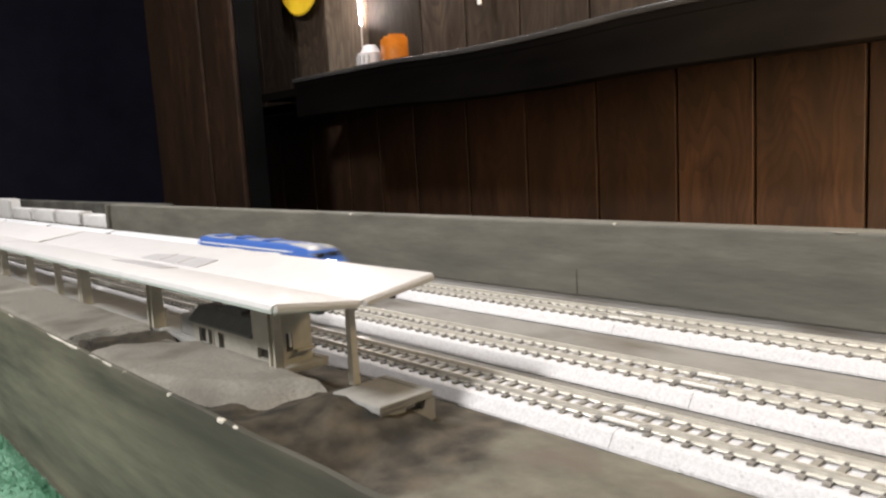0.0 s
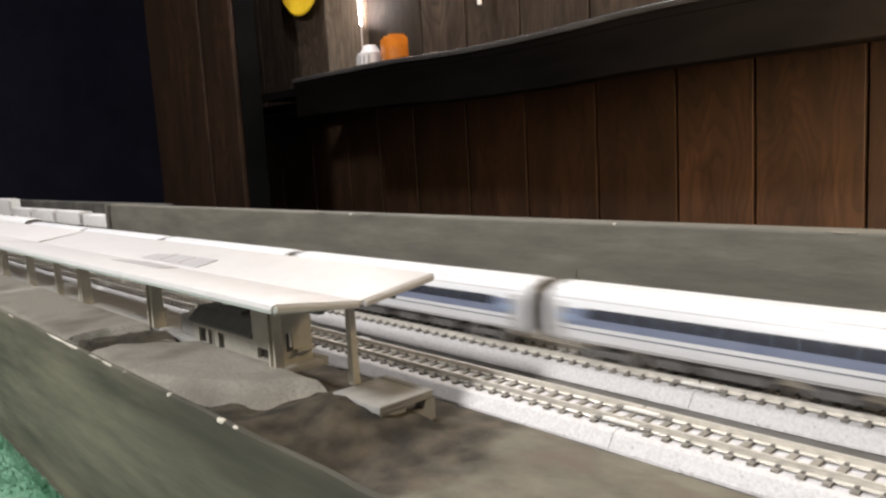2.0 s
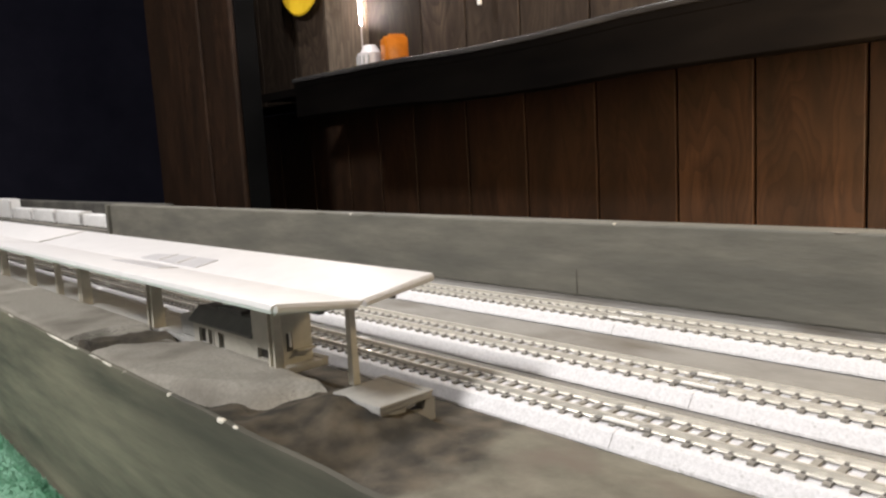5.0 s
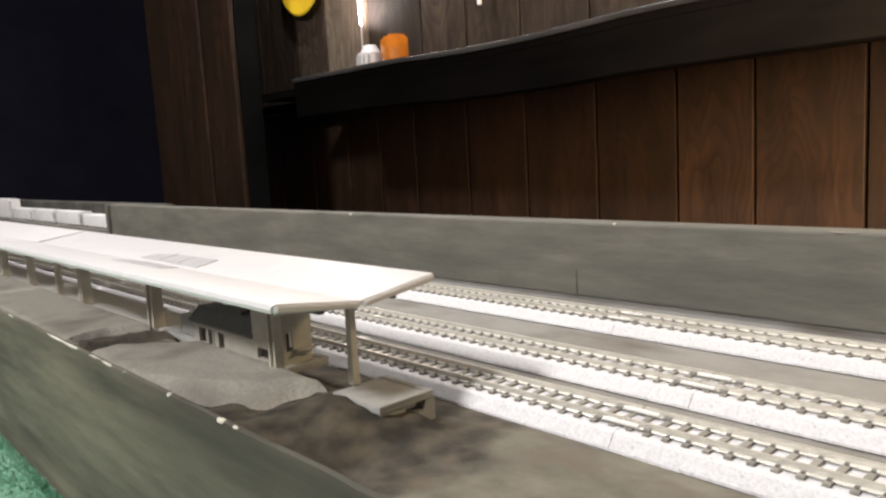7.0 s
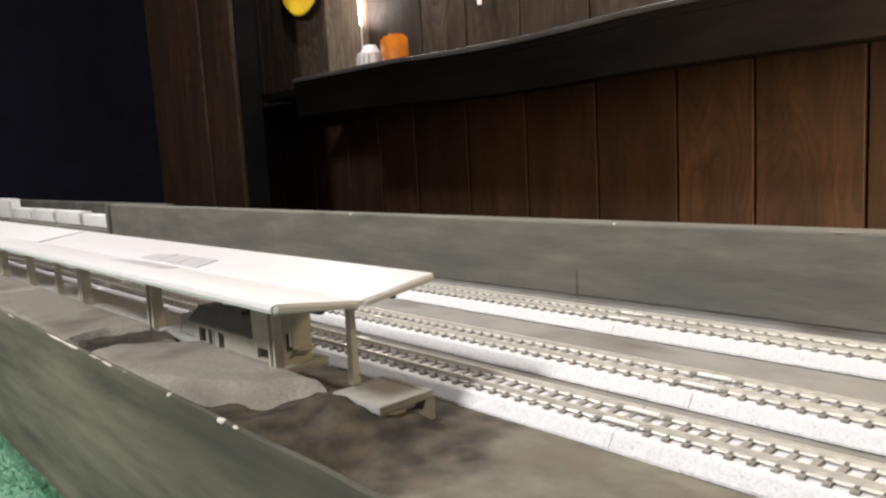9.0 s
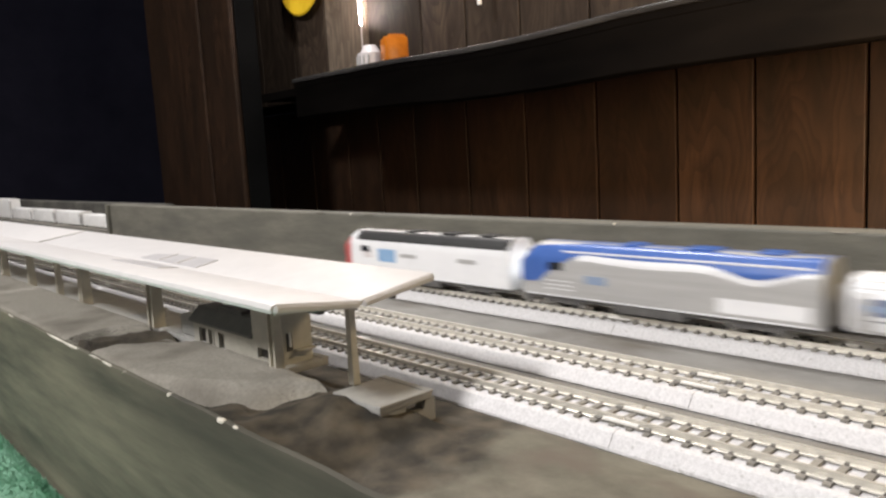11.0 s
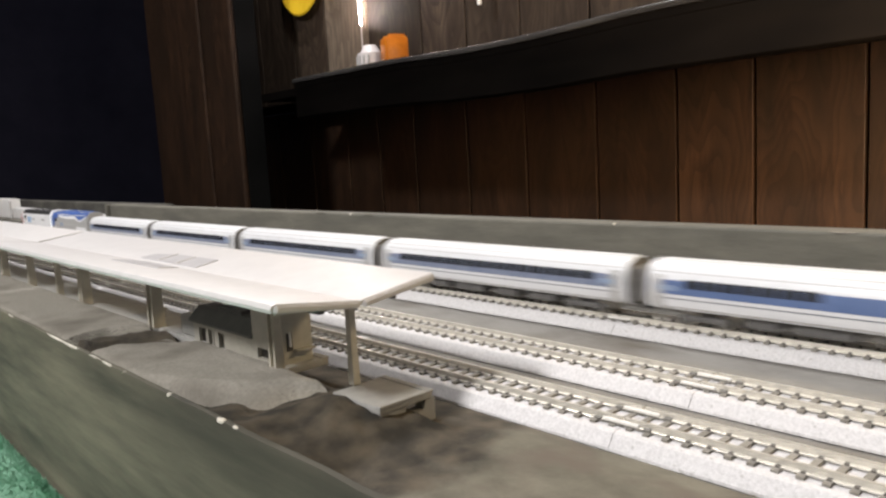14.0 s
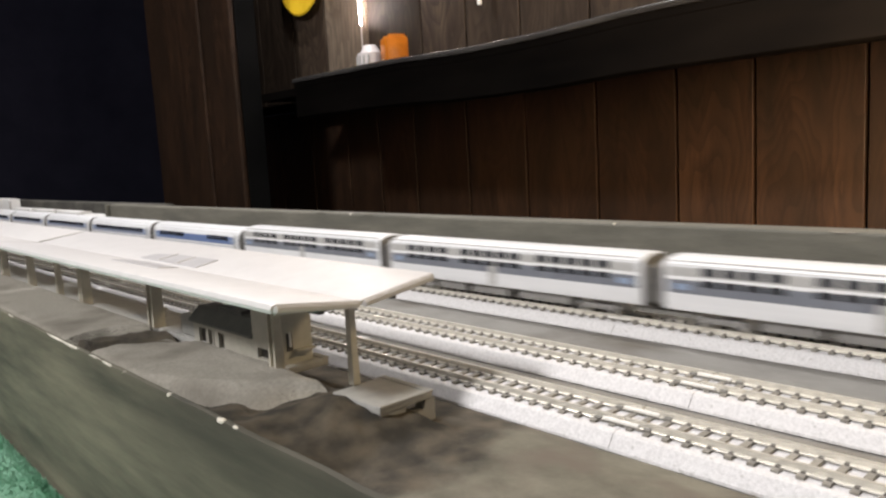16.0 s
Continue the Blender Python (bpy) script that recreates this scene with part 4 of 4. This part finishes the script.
LOCO_L = 0.1300


def nose_ring(y):
    """How the loco's section closes towards the cab front, which lies at +y."""
    d = LOCO_L / 2 - y
    if d > 0.015:
        return None
    cap = 0.0198 + 0.0020 * min(1, d / 0.002) if d < 0.002 else 0.0218 + (0.0288 - 0.0218) * min(1.0, (d - 0.002) / 0.0070)
    k = 0.90 + 0.10 * min(1.0, d / 0.008)
    return lambda x, z: (x * k, min(z, cap))


def loco(name, label, livery):
    """A boxy diesel engine with a raked cab; its front points to +y."""
    car = thing(name, None, label, "locomotive")
    L = LOCO_L / 2
    ys = [-L, -L + 0.0006, -L + 0.0016, -0.03, 0.0, 0.03] + [L - d for d in (0.015, 0.012, 0.009, 0.0075, 0.0055, 0.0035, 0.002, 0.0012, 0.0005, 0.0)]

    def ring(y):
        if y == -L:
            return lambda x, z: (x * 0.95, z)
        return nose_ring(y)
    body = part("body", sweep(mirrored(LOCO), [(y, ring(y)) for y in ys]), BODY_GREY if livery == "wave" else WHITE, car, smooth=True)

    def wave(y):
        u = (y + L) / LOCO_L                    # 0 at the rear, 1 at the front
        z = 0.0243
        z -= 0.0046 * math.exp(-((u - 0.17) / 0.10) ** 2)
        z += 0.0006 * math.sin(u * 9)
        if u > 0.72:
            z -= 0.0135 * min(1.0, (u - 0.72) / 0.20) ** 1.5
        return z

    def shell(lower, y0, y1, out, mat, nm, upper=None, text=""):
        bm = bmesh.new()
        rows = []
        n = 60
        for i in range(n + 1):
            y = y0 + (y1 - y0) * i / n
            ch = nose_ring(y)
            row = []
            for s in (1, -1):
                w = lower(y)
                zs = [w + (0.0288 - w) * k / 10 for k in range(11)] if upper is None else [w + (upper(y) - w) * k / 3 for k in range(4)]
                half = []
                for z in zs:
                    x = at_height(LOCO, min(z, 0.02879)) if z < 0.0287 else 0.0
                    x, z2 = (ch(x, z) if ch else (x, z))
                    half.append((s * (x + out if x > 0 else 0), y, z2 + out))
                row.append([bm.verts.new(p) for p in half])
            rows.append(row)
        for a, b in zip(rows, rows[1:]):
            for s in (0, 1):
                for k in range(len(a[s]) - 1):
                    bm.faces.new((a[s][k], a[s][k + 1], b[s][k + 1], b[s][k]))
        bmesh.ops.remove_doubles(bm, verts=bm.verts, dist=0.00001)
        return part(nm, bm, mat, car, text, smooth=True)

    if livery == "wave":
        shell(lambda y: wave(y), -L + 0.0005, L - 0.0002, 0.00016, BLUE, "blue_livery", text="bright blue roof with a sweeping lower edge")
        shell(lambda y: wave(y) - 0.0008 - 0.0022 * max(0, math.sin(3.0 * (y + L) / LOCO_L + 0.2)), -L + 0.002, L - 0.032, 0.00010, WHITE, "white_sweep",
              upper=lambda y: wave(y) + 0.0001)
        part("emblem", side_strip(LOCO, 0.0125, 0.0160, L - 0.046, L - 0.036, 0.0002, -1, 1), EMBLEM, car, "blue emblem bar")
        part("emblem", side_strip(LOCO, 0.0125, 0.0160, L - 0.046, L - 0.036, 0.0002, 1, 1), EMBLEM, car, "blue emblem bar")
        for s in (-1, 1):
            for z in (0.0088, 0.0106, 0.0124):
                part("step_line", side_strip(LOCO, z, z + 0.0003, L - 0.030, L - 0.014, 0.0002, s, 1), WHITE, car)
            part("pale_panel", side_strip(LOCO, 0.0075, 0.0128, -L + 0.004, -L + 0.036, 0.00015, s, 2), WHITE, car, "pale side panel")
            part("gutter", box(s * 0.0083 - 0.0003, s * 0.0083 + 0.0003, -L + 0.004, L - 0.024, 0.02505, 0.02575), WHITE, car)
    else:
        shell(lambda y: 0.0236, -L + 0.0005, L - 0.012, 0.00016, BLACK, "black_roof", text="black roof")
        for s in (-1, 1):
            part("emblem", side_strip(LOCO, 0.0125, 0.0195, L - 0.047, L - 0.032, 0.0002, s, 2), SKY_BLUE, car, "light blue panel")
            part("emblem", side_strip(LOCO, 0.0140, 0.0190, L - 0.026, L - 0.019, 0.0002, s, 2), JAR, car, "small pale mark")
            part("lettering_bar", side_strip(LOCO, 0.0158, 0.0178, L - 0.064, L - 0.051, 0.0002, s, 1), BODY_GREY, car)
            part("lettering_bar", side_strip(LOCO, 0.0158, 0.0180, -L + 0.022, -L + 0.034, 0.0002, s, 1), BODY_GREY, car)
        bm = sweep(mirrored([(x, z) for x, z in LOCO]), [(y, (lambda c: (lambda x, z: (c(x, z)[0] * 1.015, c(x, z)[1] + 0.0001)))(nose_ring(y)))
                                                         for y in (L - 0.006, L - 0.003, L - 0.001, L + 0.0002)])
        part("red_nose", bm, RED, car, "red cab front", smooth=True)
    # windscreens and side windows
    for s in (-1, 1):
        part("windscreen", box(s * 0.0038 - 0.0030, s * 0.0038 + 0.0030, L - 0.0058, L - 0.0032, 0.0224, 0.0254, 0.0003), GLASS, car)
        part("side_window", side_strip(LOCO, 0.0172, 0.0206, L - 0.024, L - 0.0165, 0.0003, s, 1), GLASS, car)
    if livery == "wave":
        for s in (-1, 1):
            part("headlight", cylinder((s * 0.0058, L + 0.0001, 0.0139), 0.0011, 0.0012, "y", 14), LIGHT_ON, car, "lit white headlight")
            part("headlight", cylinder((s * 0.0060, L + 0.0001, 0.0178), 0.0010, 0.0012, "y", 14), LIGHT_ON, car, "lit white headlight")
        part("headlight", cylinder((0, L - 0.0006, 0.0206), 0.0012, 0.0018, "y", 14), LIGHT_ON, car, "lit white headlight")
    for y, w in ((-0.046, 0.010), (-0.020, 0.012), (0.010, 0.008)):
        part("roof_fan", box(-0.0042, 0.0042, y - w / 2, y + w / 2, 0.0285, 0.0296, 0.0004), BLACK if livery != "wave" else BLUE, car)
    bm = bmesh.new()
    box(-0.0090, 0.0090, -0.016, 0.016, 0.0016, 0.0056, 0.0008, bm)
    box(-0.0085, 0.0085, -L + 0.001, L - 0.002, 0.0040, 0.0056, 0.0003, bm, 1)
    part("fuel_tank", bm, UNDER, car)
    part("sill", box(-0.0098, 0.0098, -L + 0.001, L - 0.004, 0.0056, 0.0062, 0.0002), BODY, car)
    part("pilot", box(-0.0080, 0.0080, L - 0.004, L - 0.0005, 0.0016, 0.0055, 0.0006), UNDER_GREY, car)
    for y in (-0.042, 0.042):
        bogie(car, y, UNDER, 0.0085, 0.0031)
    couplers(car, 0.136)
    return car


# ---- parked freight cars at the far end ----
def freight(m, length, height, label, sloped=False):
    car = thing("freight_car", m, label, "freight car", "parked white freight cars")
    L = length / 2
    half = [(0.0086, 0.0026), (0.0090, 0.0034), (0.0090, height - 0.0022), (0.0084, height - 0.0008), (0.0050, height), (0.0, height)]

    def slope(x, z):
        return x * 0.97, 0.0065 + (z - 0.0026) * (height - 0.0065) / (height - 0.0026) if sloped else z
    part("body", sweep(mirrored(half), [(-L, slope), (-L + 0.001, None), (L - 0.001, None), (L, slope)]), FREIGHT, car, smooth=True)
    for y in (-L + 0.0012, L - 0.0012):
        for k in (-1, 1):
            part("corner_rib", box(k * 0.0090 - 0.0003, k * 0.0090 + 0.0003, y - 0.0008, y + 0.0008, 0.004, height - 0.002), BODY_GREY, car)
    for k in (-1, 1):
        part("door", box(k * 0.0090 - 0.0002, k * 0.0090 + 0.0002, -0.010, 0.010, 0.0050, height - 0.0032), FREIGHT, car)
    part("ladder", box(-0.0080, -0.0060, -L - 0.0004, -L + 0.0012, 0.004, height - 0.004), BODY_GREY, car)
    part("underframe", box(-0.0050, 0.0050, -L, L, 0.0015, 0.0030), UNDER, car)
    for y in (-L + 0.014, L - 0.014):
        bogie(car, y, UNDER, 0.0055, 0.0026)
    return car


def parked_row():
    siding = thing("siding_track", pose(0.330, 0.940, 0.0004), "straight siding track laid flat under parked cars", "track", "track sections")
    for s in (-1, 1):
        rail = [(0.0011, 0.0), (0.0003, 0.0006), (0.00045, 0.0020)]
        part("rail", sweep([(s * 0.00495 + x, 0.0010 + z) for x, z in rail + [(-x, z) for x, z in reversed(rail)]], [(0, None), (1.2, None)]), RAIL, siding)
    bm = bmesh.new()
    for k in range(220):
        box(-0.0070, 0.0070, k * 0.0053 + 0.002, k * 0.0053 + 0.004, 0.0, 0.0012, 0, bm)
    tagged(part("tie_rest", bm, TIE, siding), kind="stuff")
    for y, length, height, slope in ((1.0290, 0.110, 0.0185, True), (1.154, 0.108, 0.0212, False), (1.2810, 0.108, 0.0212, False), (1.415, 0.109, 0.0212, False)):
        freight(pose(0.330, y, 0.0034), length, height, "white boxy freight car parked on the far siding", slope)
    freight(pose(0.330, 1.590, 0.0034), 0.200, 0.0362, "tall white covered freight car parked at the siding's end")


parked_row()


# ---- things on the shelf ----
def shelf_things():
    toy = thing("toy_block", pose(0.802, 0.967, 0.228, 0, 0, -22), "bright orange toy building block with raised studs", "toy")
    part("body", box(-0.019, 0.019, -0.019, 0.019, 0.0, 0.044, 0.003), ORANGE, toy, smooth=True)
    for y in (-0.020, 0.020):
        part("stud", box(-0.014, 0.014, y * 0.7 - 0.0038, y * 0.7 + 0.0038, 0.042, 0.048, 0.0015), ORANGE, toy)
    jar = thing("jar", pose(0.800, 1.030, 0.2295), "small milky plastic jar with grey bars", "jar")
    part("body", cylinder((0, 0, 0.0125), 0.023, 0.025, "z", 28), JAR, jar, smooth=True)
    part("lid", cylinder((0, 0, 0.032), 0.019, 0.014, "z", 28, taper=0.55), JAR, jar, smooth=True)
    for k in range(5):
        a = radians(180 + (k - 2) * 22)
        part("bar", box(0.0230 * math.cos(a) - 0.0015, 0.0230 * math.cos(a) + 0.001, 0.0230 * math.sin(a) - 0.0016, 0.0230 * math.sin(a) + 0.0016, 0.004, 0.020), BODY_GREY, jar)
    dish = thing("yellow_dish", pose(0.949, 1.435, 0.482, 0, -90, 0), "glossy yellow round dish fixed to the plank wall", "dish")
    bm = bmesh.new()
    rings = []
    for r, z in ((0.0, 0.010), (0.045, 0.010), (0.066, 0.016), (0.080, 0.022), (0.084, 0.020), (0.070, 0.008), (0.045, 0.0), (0.0, 0.0)):
        rings.append([bm.verts.new((r * math.cos(2 * math.pi * i / 40), r * math.sin(2 * math.pi * i / 40), z)) for i in range(40)])
    for a, b in zip(rings, rings[1:]):
        for i in range(40):
            j = (i + 1) % 40
            bm.faces.new((a[i], a[j], b[j], b[i]))
    bmesh.ops.remove_doubles(bm, verts=bm.verts, dist=0.00001)
    part("bowl", bm, YELLOW, dish, smooth=True)
    tube = thing("tube_lamp", pose(0.931, 1.2232, 0.2305), "slim upright lit glass tube lamp on the shelf", "lamp")
    part("base", cylinder((0, 0, 0.006), 0.012, 0.012, "z", 20), BODY_GREY, tube)
    part("stem", cylinder((0, 0, 0.062), 0.0012, 0.104, "z", 12), JAR, tube)
    part("tube", cylinder((0, 0, 0.449), 0.0017, 0.670, "z", 16), TUBE, tube, "glowing white tube")
    hook = thing("ornament", pose(0.90, 0.860, 0.335), "small yellow ornament hanging by the plank wall", "ornament")
    part("body", cylinder((0, 0, 0.02), 0.006, 0.05, "z", 14, taper=2.2), YELLOW, hook, smooth=True)
    part("tip", cylinder((0, 0, -0.012), 0.004, 0.016, "z", 12), WHITE, hook)


shelf_things()


# ---- the two trains: vehicles and their timetable ----
def motions():
    """The first train comes forward on the middle track, the second runs away on the far one."""
    x = TRACKS[1]
    engine = loco("locomotive", "silver diesel locomotive with bright blue roof and lit headlights", "wave")
    coach = amfleet("coach", "silver round-sided railway coach with a blue window band")
    run = [engine, coach] + [copy_thing(coach, Matrix()) for _ in range(5)]
    run.append(baggage("baggage_car", "grey baggage car with red, white and blue stripes"))
    # place of the gap behind the engine along the track, second by second
    gap = ((0.0, 0.4290), (0.4, 0.3190), (0.8, 0.2010), (1.0, 0.1410), (1.5, -0.0139), (2.0, -0.1716), (2.5, -0.3304), (3.0, -0.4879),
           (3.5, -0.6417), (4.0, -0.7902), (4.2, -0.8505), (6.5, -1.53), (8.0, -1.53), (16.0, -1.53))
    for k, car in enumerate(run):
        shift = -0.0675 if k == 0 else 0.083 + (k - 1) * 0.166
        turn = 180 if k == 0 else 0
        walk(car, [(t, pose(x, g + shift, RAIL_TOP, 0, 0, turn)) for t, g in gap])
    x = TRACKS[2]
    lead = loco("locomotive", "white diesel locomotive with black roof and red cab front", "plain")
    second = loco("locomotive", "silver diesel locomotive with bright blue wave roof", "wave")
    run = [copy_thing(coach, Matrix()) for _ in range(4)]
    run.append(amfleet("coach", "silver round-sided cafe coach with a bright blue band", True))
    sleeper = viewliner("sleeper_coach", "silver flat-sided sleeping coach with two rows of windows")
    run += [sleeper, copy_thing(sleeper, Matrix()), copy_thing(sleeper, Matrix())]
    for car in run:
        car.animation_data_clear()
    speed = 0.24535
    times = (0.0, 4.0, 8.0, 12.0, 16.0)

    def gap2(t):
        return -2.6123 + speed * t
    walk(second, [(t, pose(x, gap2(t) + 0.0675, RAIL_TOP)) for t in times])
    walk(lead, [(t, pose(x, gap2(t) + 0.0675 + 0.1365, RAIL_TOP)) for t in times])
    for k, car in enumerate(run):
        walk(car, [(t, pose(x, gap2(t) - 0.083 - k * 0.166, RAIL_TOP)) for t in times])


motions()
